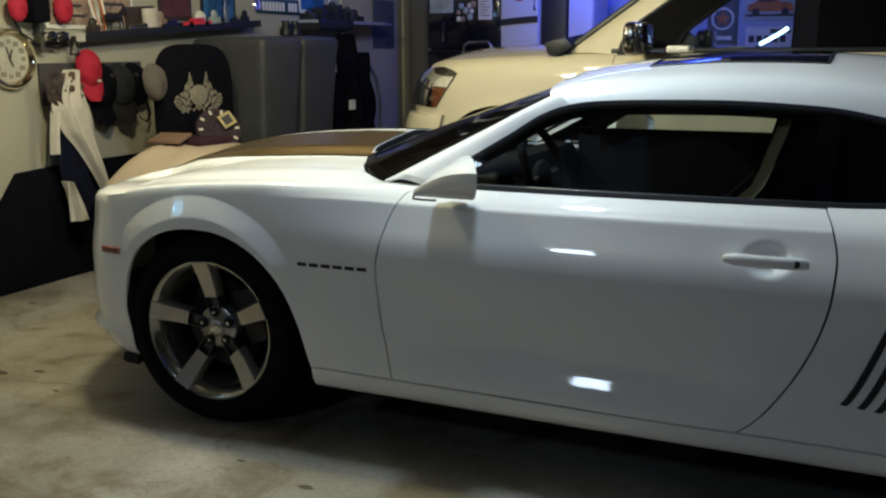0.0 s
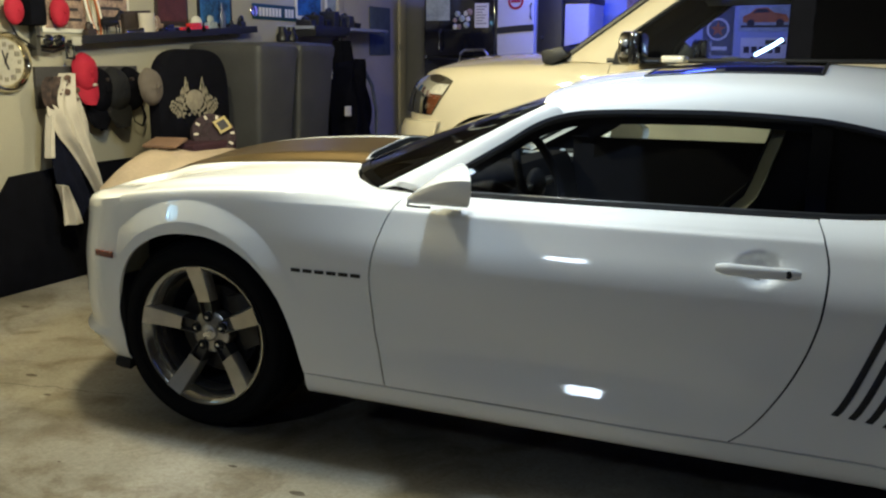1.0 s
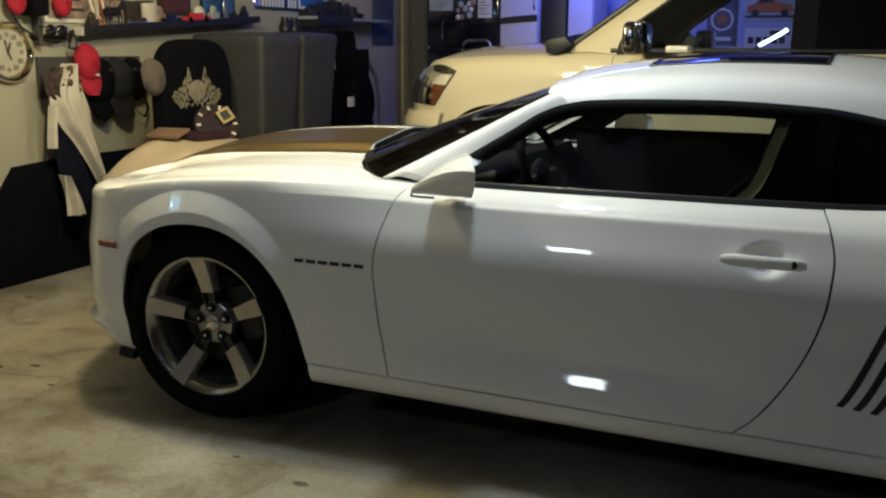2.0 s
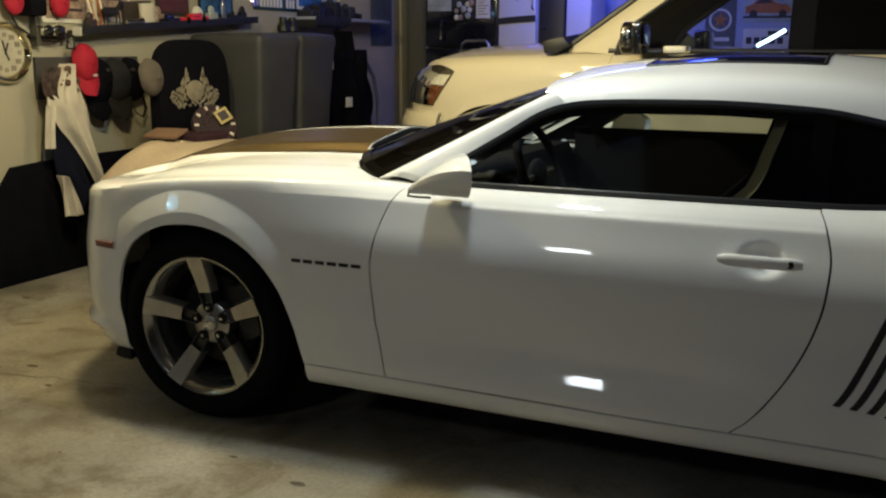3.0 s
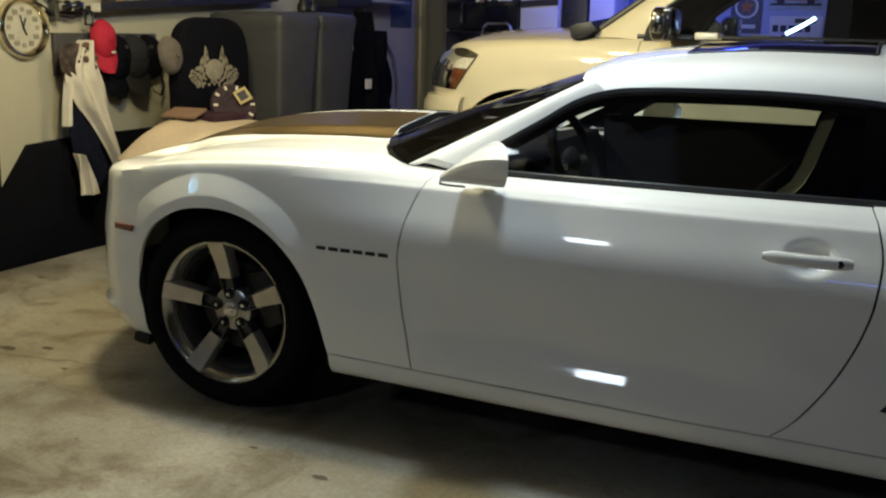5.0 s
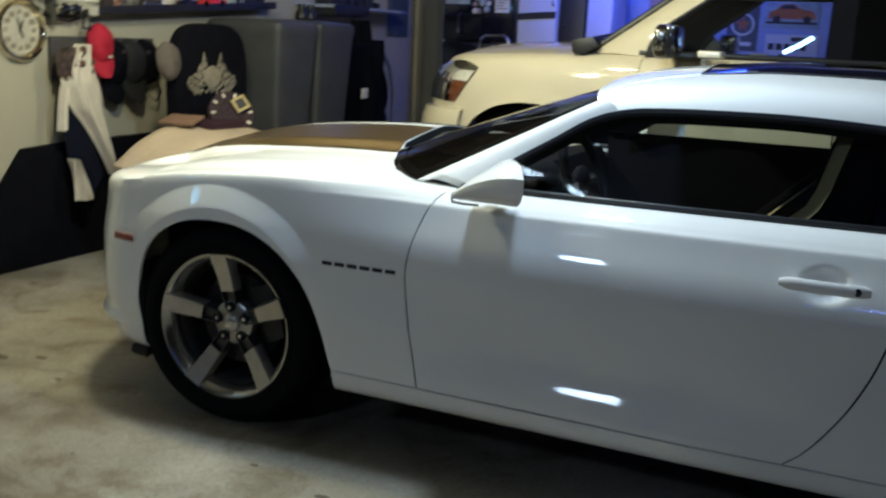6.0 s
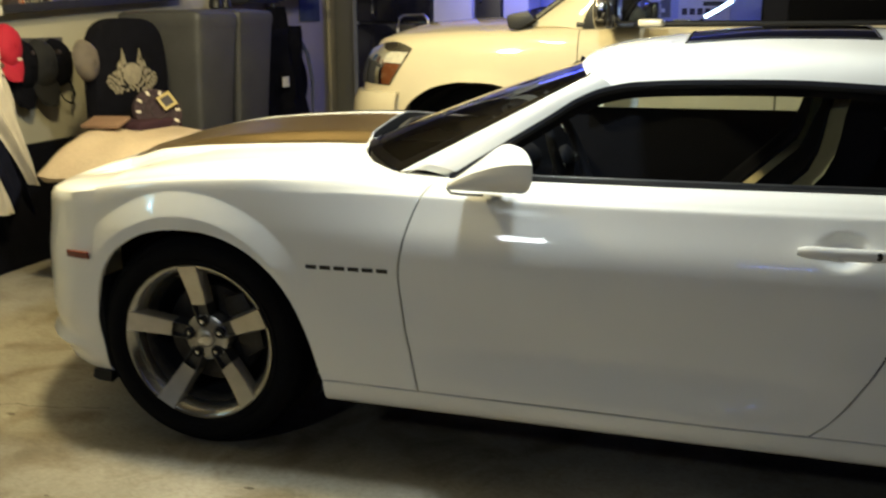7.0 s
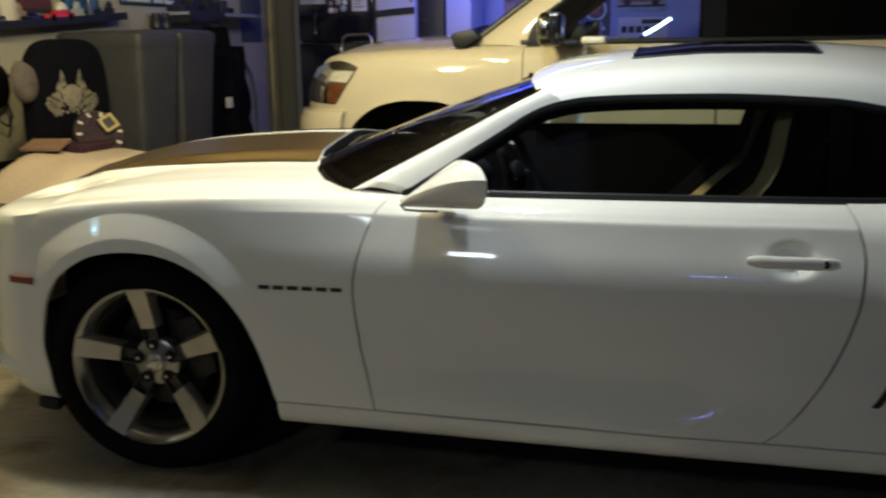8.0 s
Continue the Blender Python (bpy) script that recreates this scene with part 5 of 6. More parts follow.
def cap(y, z, mat, label, size=1.0, tilt=0.0, x=WX + 0.09, turn=0.0, brim=True, strap=False):
    ob = thing("baseball_cap", label, "cap", "caps on the rack")
    m = Matrix.Translation((x, y, z)) @ pose(0, 0, 0, tilt, 0, turn)
    crown = []
    for k in span(0.02, 1, 12):
        a = k * math.pi * 0.5
        crown.append([(0.075 * math.cos(a) * size, 0.095 * math.sin(t) * math.sin(a) * size, (0.12 * math.cos(t) * math.sin(a) + 0.0) * size) for t in span(0, 2 * math.pi, 29)[:-1]])
    bm = rough_up(grid(crown, close=True), 0.009, 11)
    bm.transform(m)
    part("crown", bm, mat, ob)
    for t in range(6):
        a = math.pi * t / 3 + 0.5
        seam = tube([(0.077 * math.cos(k) * size, 0.0955 * math.sin(a) * math.sin(k) * size, 0.1205 * math.cos(a) * math.sin(k) * size) for k in span(0.06, 1.5, 9)], 0.0016 * size, 5)
        seam.transform(m)
        part("seam", seam, mat, ob)
    if strap:
        loop = tube([(0.03, -0.05 * size, -0.10 * size), (0.055, -0.045 * size, -0.17 * size), (0.06, 0.0, -0.205 * size), (0.05, 0.045 * size, -0.165 * size), (0.03, 0.05 * size, -0.10 * size)], 0.008, 6, 0.5)
        loop.transform(m)
        part("strap", loop, mat, ob)
    rim = []
    for k in span(0, 1, 10):
        w = 0.088 * math.sqrt(max(0.0, 1 - (0.9 * k) ** 2.6))
        rim.append([(0.012 + 0.042 * math.cos(t * 1.3) * (0.4 + 0.6 * k) + 0.012 * k, w * t, -0.085 - 0.115 * k + 0.012 * t * t) for t in span(-1, 1, 13)])
    if brim:
        bm = grid([[tuple(Vector(p) * size) for p in r] for r in rim], 0.006)
        bm.transform(m)
        part("brim", bm, mat, ob)
    bm = ball((0.076 * size, 0, 0), 0.009)
    bm.transform(m)
    part("button", bm, mat, ob)
    return ob


c = cap(1.815, 1.262, FABRICRED, "bright red baseball cap with a pale emblem", 0.98, 3, WX + 0.08)
bm = ball((WX + 0.135, 1.85, 1.19), 0.02, 0.3, 1.1, 0.5, 12, 8)
part("emblem", bm, FABRICWHITE, c, "pale embroidered emblem")
cap(1.965, 1.145, FABRICBLACK, "plain black cloth baseball cap", 1.2, -8, WX + 0.03, strap=True)
cap(2.10, 1.15, material("charcoal_cloth", (0.011, 0.0105, 0.012), 0.9, 0, 0.3, 12, 0.4, fine=250), "charcoal grey cloth baseball cap", 1.2, 6, WX + 0.045, strap=True)
cap(2.255, 1.15, FABRICBLACK, "plain black cloth baseball cap", 1.2, 10, WX + 0.03, brim=False, strap=True)
cap(1.83, 1.185, FABRICGREY, "worn grey-brown cap hooked over the chair back", 0.92, 14, -1.745, brim=False)

# jacket: off-white over dark, hanging from the first peg


def cloth(outline, x, depth, fold=0.02, scale=9.0, n=14):
    """A hanging cloth between two edges, rows of (z, y0, y1)."""
    rows = []
    for k, (z, a, b) in enumerate(outline):
        rows.append([(x + depth * math.sin(math.pi * (0.12 + 0.76 * t)) + fold * noise.noise(Vector((t * 4.0, z * 2.5, x * 7))) + 0.5 * fold * math.sin(t * 17 + z * 3), a + (b - a) * t, z) for t in span(0, 1, n)])
    return grid(rows, 0.008)


def outline(pts, n=22):
    """Smooth outline from rows (z, y0, y1) in rising z."""
    return [(z, curve(z, [(p[0], p[1]) for p in pts]), curve(z, [(p[0], p[2]) for p in pts])) for z in span(pts[0][0], pts[-1][0], n)]


jk = thing("jacket", "off-white and navy jacket hanging from the rack", "jacket")
part("body", cloth(outline([(0.50, 1.738, 1.756), (0.646, 1.654, 1.73), (0.806, 1.549, 1.70), (0.91, 1.46, 1.694), (0.975, 1.43, 1.685), (1.04, 1.398, 1.66), (1.117, 1.415, 1.63), (1.19, 1.46, 1.61), (1.263, 1.52, 1.58)], 30), WX + 0.13, 0.09, 0.025, n=20), FABRICWHITE, jk, "off-white cloth")
part("sleeve", cloth(outline([(0.78, 1.371, 1.425), (0.9, 1.385, 1.435), (1.03, 1.404, 1.46)], 10), WX + 0.12, 0.06, 0.012, n=8), FABRICWHITE, jk)
part("lining", cloth(outline([(0.40, 1.60, 1.625), (0.50, 1.54, 1.742), (0.634, 1.468, 1.70), (0.8, 1.45, 1.64), (0.96, 1.44, 1.56)]), WX + 0.09, 0.06), material("navy_cloth", (0.008, 0.009, 0.02), 0.9, 0, 0.3, 10, 0.4, spec=0.1), jk, "navy lining")
part("hem", cloth(outline([(0.37, 1.462, 1.60), (0.45, 1.458, 1.565), (0.53, 1.456, 1.515), (0.61, 1.455, 1.47)], 12), WX + 0.15, 0.05, 0.03, n=10), FABRICWHITE, jk)
part("collar_print", cloth(outline([(1.06, 1.41, 1.47), (1.10, 1.385, 1.47), (1.16, 1.38, 1.49), (1.215, 1.395, 1.52), (1.245, 1.43, 1.51)], 14), WX + 0.13, 0.06, 0.02, n=12), material("dark_print", (0.085, 0.052, 0.04), 0.8, 0, 0.9, 22, dark=(0.010, 0.006, 0.006), fine=30), jk, "dark patterned collar lining")
for i, (y, z) in enumerate(((1.47, 1.145), (1.495, 1.165), (1.52, 1.155), (1.545, 1.175), (1.565, 1.15), (1.585, 1.165), (1.51, 1.20), (1.545, 1.215), (1.525, 1.235), (1.555, 1.115), (1.58, 1.11))):
    part("print_patch", ball((WX + 0.207, y, z), 0.012 + 0.006 * (i % 3), 0.3, 1.2, 0.8, 10, 6), material("brown_print", (0.09, 0.05, 0.035), 0.8) if i == 0 else bpy.data.materials["brown_print"], jk)

part("hanging_loop", tube([(WX + 0.2, 1.51, 1.24), (WX + 0.13, 1.55, 1.25), (WX + 0.10, 1.56, 1.225), (WX + 0.12, 1.54, 1.21)], 0.006, 6), FABRICWHITE, jk)
for piece in jk.children:
    piece.data.transform(Matrix.Translation((0, 0.04, 0)))

# high-backed chair with a pale crest
ch = thing("high_back_chair", "black high-backed chair with a pale embroidered crest", "chair")
CXB = -1.72
ol = []
for a in span(0, 2 * math.pi, 49)[:-1]:
    c, s = math.cos(a), math.sin(a)
    ol.append((2.226 + 0.344 * math.copysign(abs(c) ** 0.55, c), 1.03 + 0.38 * math.copysign(abs(s) ** (0.6 if s > 0 else 0.3), s)))
part("backrest", prism(ol, CXB - 0.09, CXB, "x", 0.025), FABRICBLACK, ch)
part("seat", box(CXB - 0.02, CXB + 0.3, 1.93, 2.52, 0.42, 0.54, 0.04), FABRICBLACK, ch)
for y in (1.95, 2.51):
    for x in (CXB - 0.05, CXB + 0.27):
        part("leg", tube([(x, y, 0.0), (x, y, 0.43)], 0.022), BLACK, ch)
rng = random.Random(9)
THREAD = material("beige_embroidery", (0.30, 0.26, 0.185), 0.85, 0, 0.35, 30, 0.3, fine=160)
part("crest", ball((CXB + 0.004, 2.206, 1.095), 0.08, 0.08, 1.1, 0.80, 24, 12), THREAD, ch, "pale embroidered oval crest")
for sgn in (-1, 1):
    inner, outer = ((0.060, 1.205), (0.115, 0.985)), ((0.245, 1.062), (0.205, 1.010))
    nu, nv = 8, 7
    for i in range(nu):
        for j in range(nv):
            if (i + j) % 2:
                continue
            quad = []
            for u, v in ((i, j), (i + 1, j), (i + 1, j + 1), (i, j + 1)):
                u, v = u / nu + rng.uniform(-0.02, 0.02), v / nv + rng.uniform(-0.02, 0.02)
                p = [(inner[0][k] * (1 - v) + inner[1][k] * v) * (1 - u) + (outer[0][k] * (1 - v) + outer[1][k] * v) * u for k in (0, 1)]
                quad.append((2.206 + sgn * p[0], p[1] + 0.012 * math.sin(9 * u)))
            part("crest_check", prism(quad if sgn > 0 else quad[::-1], CXB + 0.001, CXB + 0.006, "x"), THREAD, ch)
    part("crest_horn", prism([(2.206 + sgn * 0.05, 1.155), (2.206 + sgn * 0.10, 1.14), (2.206 + sgn * 0.082, 1.24)], CXB + 0.001, CXB + 0.006, "x"), THREAD, ch)
for i in range(16):
    y, z = 2.206 + rng.uniform(-0.10, 0.10), rng.uniform(0.995, 1.045)
    bm = prism([(-0.013, 0), (0, -0.009), (0.014, 0.003), (0.002, 0.012)], 0.0, 0.006, "x")
    bm.transform(Matrix.Translation((CXB + 0.001, y, z)) @ pose(0, 0, 0, rng.uniform(0, 360), 0, 0))
    part("crest_leaf", bm, THREAD, ch)

# tan padded seat in front of the coupe's nose, with things lying on it
pads = []
for t in span(0, 1, 22):
    col = []
    for k in span(0, 1, 18):
        e = (1 - (2 * t - 1) ** 6) * (1 - (2 * k - 1) ** 6)
        col.append((-1.70 + 0.62 * k, 1.33 + 0.92 * t, 0.60 + 0.12 * max(0, e) ** 0.5 + 0.08 * smooth(0, 0.4, t) + 0.04 * (1 - k) + 0.014 * noise.noise(Vector((t * 5, k * 4, 2)))))
    pads.append(col)
so = thing("padded_bench", "tan vinyl padded bench with soft creased cushions", "bench")
part("cushion", grid(pads, 0.05), TANCLOTH, so)
part("base", box(-1.66, -1.2, 1.5, 2.15, 0.06, 0.62, 0.03), FABRICBLACK, so)
for x in (-1.66, -1.2):
    for y in (1.55, 2.1):
        part("foot", lathe([(0.0, 0.0), (0.03, 0.0), (0.025, 0.07), (0.0, 0.07)], 12, "z", Matrix.Translation((x, y, 0))), BLACK, so)
fo = solid("cardboard_folder", box(-0.105, 0.105, -0.075, 0.075, -0.009, 0.009, 0.003), CARD, "brown cardboard folder lying on the bench", "folder")
fo.matrix_world = pose(-1.575, 1.745, 0.868, 14, 0, 8)

solid("folded_cloth", rough_up(box(-1.62, -1.40, 1.80, 2.20, 0.80, 0.862, 0.02, 4), 0.008, 14), material("maroon_cloth", (0.045, 0.022, 0.030), 0.9, 0, 0.3, 14, 0.3, spec=0.1), "dark maroon folded cloth on the bench", "cloth")


def facing(c, n):
    """A pose at c whose z axis points along n."""
    return Matrix.Translation(c) @ Vector(n).to_track_quat("Z", "Y").to_matrix().to_4x4()


db = thing("dart_board", "round dark dart board with pale number marks", "dart board")
bm0 = facing((-1.48, 2.075, 0.893), (0.72, -0.5, 0.5)) @ Matrix.Diagonal((0.84, 0.84, 1, 1))
bm = lathe([(0.0, 0.02), (0.16, 0.02), (0.165, 0.012), (0.165, -0.015), (0.0, -0.015)], 40, "z", bm0)
part("disc", bm, material("dart_board_felt", (0.05, 0.034, 0.04), 0.9, 0, 0.5, 40, 0.3, spec=0.1), db)
for i in range(20):
    bm = box(0.118, 0.15, -0.009, 0.009, 0.018, 0.022, 0)
    bm.transform(bm0 @ pose(0, 0, 0, 0, 0, 18 * i))
    if i % 2 == 0:
        part("number_mark", bm, FABRICWHITE, db)
    else:
        bm.free()
for r in (0.055, 0.1):
    part("wire_ring", lathe([(r + 0.002 * math.cos(a), 0.022 + 0.002 * math.sin(a)) for a in span(0, 2 * math.pi, 7)], 36, "z", bm0), STEEL, db)
yd = thing("yellow_frame", "small tilted yellow-edged dark picture frame", "picture frame")
m = facing((-1.43, 2.10, 0.955), (0.7, -0.6, 0.4)) @ pose(0, 0, 0, 0, 0, 28) @ Matrix.Diagonal((0.62, 0.62, 1, 1))
for b in (box(-0.07, 0.07, -0.07, -0.045, -0.006, 0.006, 0.002), box(-0.07, 0.07, 0.045, 0.07, -0.006, 0.006, 0.002), box(-0.07, -0.045, -0.045, 0.045, -0.006, 0.006, 0.002), box(0.045, 0.07, -0.045, 0.045, -0.006, 0.006, 0.002)):
    b.transform(m)
    part("edge", b, YELLOWPAINT, yd)
b = box(-0.045, 0.045, -0.045, 0.045, -0.004, 0.002, 0)
b.transform(m)
part("backing", b, INK, yd)

# long navy ledge with small things on it; its far end sits higher
RISE = math.degrees(math.atan2(0.11, 1.73))
LM = pose(WX, 1.78, 1.428, RISE, 0, 0) @ Matrix.Diagonal((0.58, 1, 1, 1))
lg = thing("wall_shelf", "long dark navy wall shelf full of small things", "shelf")


def on_ledge(bm):
    bm.transform(LM)
    return bm


part("board", on_ledge(box(0.003, 0.22, 0, 1.80, 0.012, 0.03, 0.003)), NAVY, lg)
part("front_rail", on_ledge(box(0.215, 0.23, 0, 1.80, 0.004, 0.054, 0.004)), NAVY, lg)


def ledge_thing(name, bm, mat, label, cat):
    return solid(name, on_ledge(bm), mat, label, cat)


def mug(y, r, h, mat, label):
    return ledge_thing("mug", joined(lathe([(0.0, 0.031), (r * 0.9, 0.031), (r, 0.045), (r, 0.03 + h), (r - 0.005, 0.03 + h), (r - 0.006, 0.045), (0, 0.042)], 24, "z", Matrix.Translation((0.14, y, 0))), tube([(0.14, y + r, 0.03 + h * 0.8), (0.14, y + r + 0.03, 0.03 + h * 0.7), (0.14, y + r + 0.03, 0.03 + h * 0.35), (0.14, y + r, 0.03 + h * 0.25)], 0.006)), mat, label, "mug")


mug(0.63, 0.066, 0.145, FABRICWHITE, "off-white mug on the shelf")
mc = thing("model_car", "small red model car on the shelf", "toy car")
part("body", on_ledge(joined(box(0.16, 0.23, 0.92, 1.21, 0.045, 0.075, 0.012), box(0.168, 0.222, 1.0, 1.14, 0.073, 0.098, 0.012))), REDPAINT, mc)
for y in (0.98, 1.15):
    for x in (0.16, 0.23):
        part("wheel", on_ledge(lathe([(0, -0.006), (0.022, -0.006), (0.022, 0.006), (0, 0.006)], 14, "x", Matrix.Translation((x, y, 0.053)))), RUBBER, mc)
mc2 = thing("model_car", "small dark model car on the shelf", "toy car")
part("body", on_ledge(joined(box(0.16, 0.22, 0.72, 0.90, 0.045, 0.075, 0.01), box(0.165, 0.215, 0.77, 0.85, 0.073, 0.095, 0.01))), GLOSSBLACK, mc2)
for y in (0.76, 0.87):
    part("wheel", on_ledge(lathe([(0, -0.036), (0.018, -0.036), (0.018, 0.036), (0, 0.036)], 14, "x", Matrix.Translation((0.19, y, 0.049)))), RUBBER, mc2)
ledge_thing("ornament_ball", ball((0.07, 1.19, 0.09), 0.055), PAPER, "pale round ornament ball", "ornament")
ledge_thing("ornament_stand", lathe([(0.0, 0.0305), (0.04, 0.0305), (0.038, 0.036), (0.03, 0.04), (0.0, 0.04)], 18, "z", Matrix.Translation((0.07, 1.19, 0))), WOODDARK, "small dark ornament stand", "stand")
ledge_thing("torch", joined(lathe([(0.0, 0.0), (0.018, 0.0), (0.018, 0.1), (0.028, 0.13), (0.028, 0.15), (0.0, 0.15)], 16, "y", Matrix.Translation((0.19, 0.40, 0.0595)))), CHROME, "small chrome torch on the shelf", "torch")
ledge_thing("bottle", lathe([(0.0, 0.031), (0.028, 0.031), (0.03, 0.14), (0.012, 0.18), (0.012, 0.23), (0.0, 0.23)], 18, "z", Matrix.Translation((0.12, 1.46, 0))), material("bottle_glass", (0.12, 0.14, 0.22), 0.1, 0.2, coat=0.5), "small dark glass bottle", "bottle")
for i, (y, w, h, mt) in enumerate(((0.14, 0.04, 0.10, WOODDARK), (0.75, 0.045, 0.12, PINKPRINT), (1.33, 0.05, 0.11, SKYPRINT), (1.58, 0.06, 0.07, NAVY), (1.70, 0.03, 0.10, BLACK))):
    ledge_thing("ornament", rough_up(joined(box(0.06, 0.14, y - w, y + w, 0.031, 0.03 + h * 0.6, 0.012), ball((0.1, y, 0.03 + h * 0.75), h * 0.3)), 0.004, 20), mt, ("small dark carved ornament", "small beige ornament box", "pale painted ornament tin", "small navy painted tin", "small black painted tin")[i], "ornament")

solid("price_card", box(WX + 0.05, WX + 0.12, 1.774, 1.778, 1.425, 1.475, 0), PAPER, "small white card stuck to the shelf end", "card")
ledge_thing("wooden_box", joined(box(0.02, 0.08, 0.46, 0.72, 0.031, 0.19, 0.006), box(0.078, 0.086, 0.48, 0.70, 0.05, 0.172, 0.003)), WOODDARK, "dark wooden box standing behind the mug", "box")
ledge_thing("horse_figure", joined(tube([(0.15, 0.22, 0.13), (0.15, 0.29, 0.125), (0.15, 0.35, 0.13)], [0.022, 0.028, 0.022], 10), tube([(0.15, 0.34, 0.135), (0.15, 0.375, 0.17), (0.15, 0.385, 0.19)], [0.018, 0.013, 0.011], 8), tube([(0.15, 0.38, 0.192), (0.15, 0.415, 0.178)], [0.013, 0.008], 8), *[tube([(0.14 + 0.02 * (i % 2), y, 0.125), (0.14 + 0.02 * (i % 2), y + 0.012, 0.08), (0.14 + 0.02 * (i % 2), y, 0.031)], [0.011, 0.008, 0.007], 6) for i, y in enumerate((0.225, 0.24, 0.335, 0.35))]), BLACK, "small black standing horse figure", "ornament")

# bar with sunglasses, hooks and cable left of the ledge
br = thing("hook_rail", "dark metal hook rail with a looped cable", "rail")
part("bar", box(WX + 0.003, WX + 0.03, 1.45, 1.775, 1.405, 1.425, 0.003), BLACK, br)
part("end_plate", box(WX + 0.003, WX + 0.06, 1.494, 1.526, 1.362, 1.532, 0.006), material("rail_grey", (0.09, 0.085, 0.07), 0.5, 0.3), br)
part("cable", tube([(WX + 0.02, 1.33, 1.58), (WX + 0.04, 1.38, 1.47), (WX + 0.05, 1.5, 1.40), (WX + 0.05, 1.62, 1.385), (WX + 0.04, 1.75, 1.42)], 0.007), BLACK, br)
part("hook", tube([(WX + 0.03, 1.71, 1.44), (WX + 0.09, 1.685, 1.42), (WX + 0.09, 1.685, 1.35), (WX + 0.09, 1.742, 1.35), (WX + 0.09, 1.742, 1.42), (WX + 0.03, 1.72, 1.44)], 0.009), BLACK, br)
sg = thing("sunglasses", "pair of dark sunglasses hanging on the rail", "sunglasses")
for y in (1.545, 1.63):
    part("lens", ball((WX + 0.10, y, 1.45), 0.042, 0.3, 1, 0.85, 16, 10), GLOSSBLACK, sg)
part("bridge", tube([(WX + 0.10, 1.575, 1.465), (WX + 0.11, 1.588, 1.472), (WX + 0.10, 1.60, 1.465)], 0.006), BLACK, sg)
part("temple", tube([(WX + 0.10, 1.505, 1.47), (WX + 0.02, 1.50, 1.48)], 0.005), BLACK, sg)
part("temple", tube([(WX + 0.10, 1.672, 1.47), (WX + 0.02, 1.675, 1.48)], 0.005), BLACK, sg)

# pictures and plates on the wall above the ledge


def picture(y0, y1, z0, z1, border, fill, label, tone=None, x=WX):
    ob = thing("framed_picture", label, "picture", "pictures on the wall")
    part("mount", box(x + 0.003, x + 0.014, y0, y1, z0, z1, 0.002), border, ob)
    part("print", box(x + 0.012, x + 0.017, y0 + 0.025, y1 - 0.025, z0 + 0.025, z1 - 0.025, 0), fill, ob)
    if tone:
        for i in range(4):
            z = z0 + 0.07 + 0.06 * i
            if z < z1 - 0.06:
                part("bar", box(x + 0.016, x + 0.019, y0 + 0.06, y1 - 0.06 - 0.03 * (i % 2), z, z + 0.018, 0), tone, ob)
    return ob


picture(1.585, 1.96, 1.50, 1.95, PAPER, PINKPRINT, "pale mounted print above the shelf", INK)
picture(2.0, 2.32, 1.52, 1.95, PAPER, PINKPRINT, "pale mounted print behind the ornaments", INK)
picture(2.57, 2.91, 1.575, 1.95, WOODDARK, material("dark_red_print", (0.10, 0.03, 0.03), 0.6, 0, 0.5, 9), "dark framed reddish print")
picture(3.02, 3.42, 1.58, 1.95, NAVY, BLUEPAPER, "navy framed blue print")
picture(4.30, 4.72, 1.68, 1.95, PAPER, BLUEPAPER, "blue print pinned on the wall")
picture(4.78, 4.98, 1.68, 1.95, PAPER, SKYPRINT, "pale print on the wall")
hp = thing("hanging_hoop", "white and orange hoop hanging on the wall", "hoop")
for nm, ry, rz, r, mt in (("ring", 0.05, 0.18, 0.009, PAPER), ("inner_ring", 0.036, 0.163, 0.007, ORANGEPAINT)):
    part(nm, tube([(WX + 0.06, 1.95 + ry * math.cos(a) - 0.28 * rz * math.sin(a), 1.645 + rz * math.sin(a)) for a in span(0, 2 * math.pi, 40)], r, 8), mt, hp)
cap(1.318, 1.61, FABRICRED, "red cap hanging above the clock", 0.66, 6, brim=False)
cap(1.685, 1.615, FABRICRED, "red cap hanging on the picture corner", 0.72, 0, WX + 0.05, brim=False)
solid("cloth_bag", box(WX + 0.01, WX + 0.15, 1.385, 1.505, 1.53, 1.74, 0.02), FABRICBLACK, "black cloth bag hanging on the wall", "bag")
sp = thing("street_name_plate", "dark blue-green plate with pale lettering bars", "sign")
part("plate", box(WX + 0.003, WX + 0.010, 3.69, 4.33, 1.655, 1.775, 0.006), material("plate_green", (0.015, 0.05, 0.06), 0.35), sp)
for i in range(11):
    if i != 7:
        part("letter_bar", box(WX + 0.009, WX + 0.013, 3.775 + 0.046 * i, 3.806 + 0.046 * i, 1.68, 1.748, 0), PAPER, sp)
part("end_emblem", lathe([(0.0, 0.016), (0.04, 0.014), (0.045, 0.006)], 24, "x", Matrix.Translation((WX, 3.715, 1.715))), CHROME, sp)

# bracket table on the wall with a stand under it, dark coats hanging below
tb = thing("corner_shelf", "blue-lit grey wall shelf with clutter", "shelf")
part("board", prism([(WX + 0.003, 4.04), (WX + 0.36, 4.04), (WX + 0.36, 5.20), (WX + 0.30, 5.42), (WX + 0.20, 5.52), (WX + 0.003, 5.52)], 1.585, 1.61, "z", 0.004), material("grey_laminate", (0.30, 0.32, 0.42), 0.35), tb)
part("drawer", box(WX + 0.01, WX + 0.35, 4.06, 4.56, 1.525, 1.583, 0.006), NAVY, tb)
part("front_edge", box(WX + 0.362, WX + 0.375, 4.03, 4.58, 1.54, 1.612, 0.003), NAVY, tb, "dark front rail")
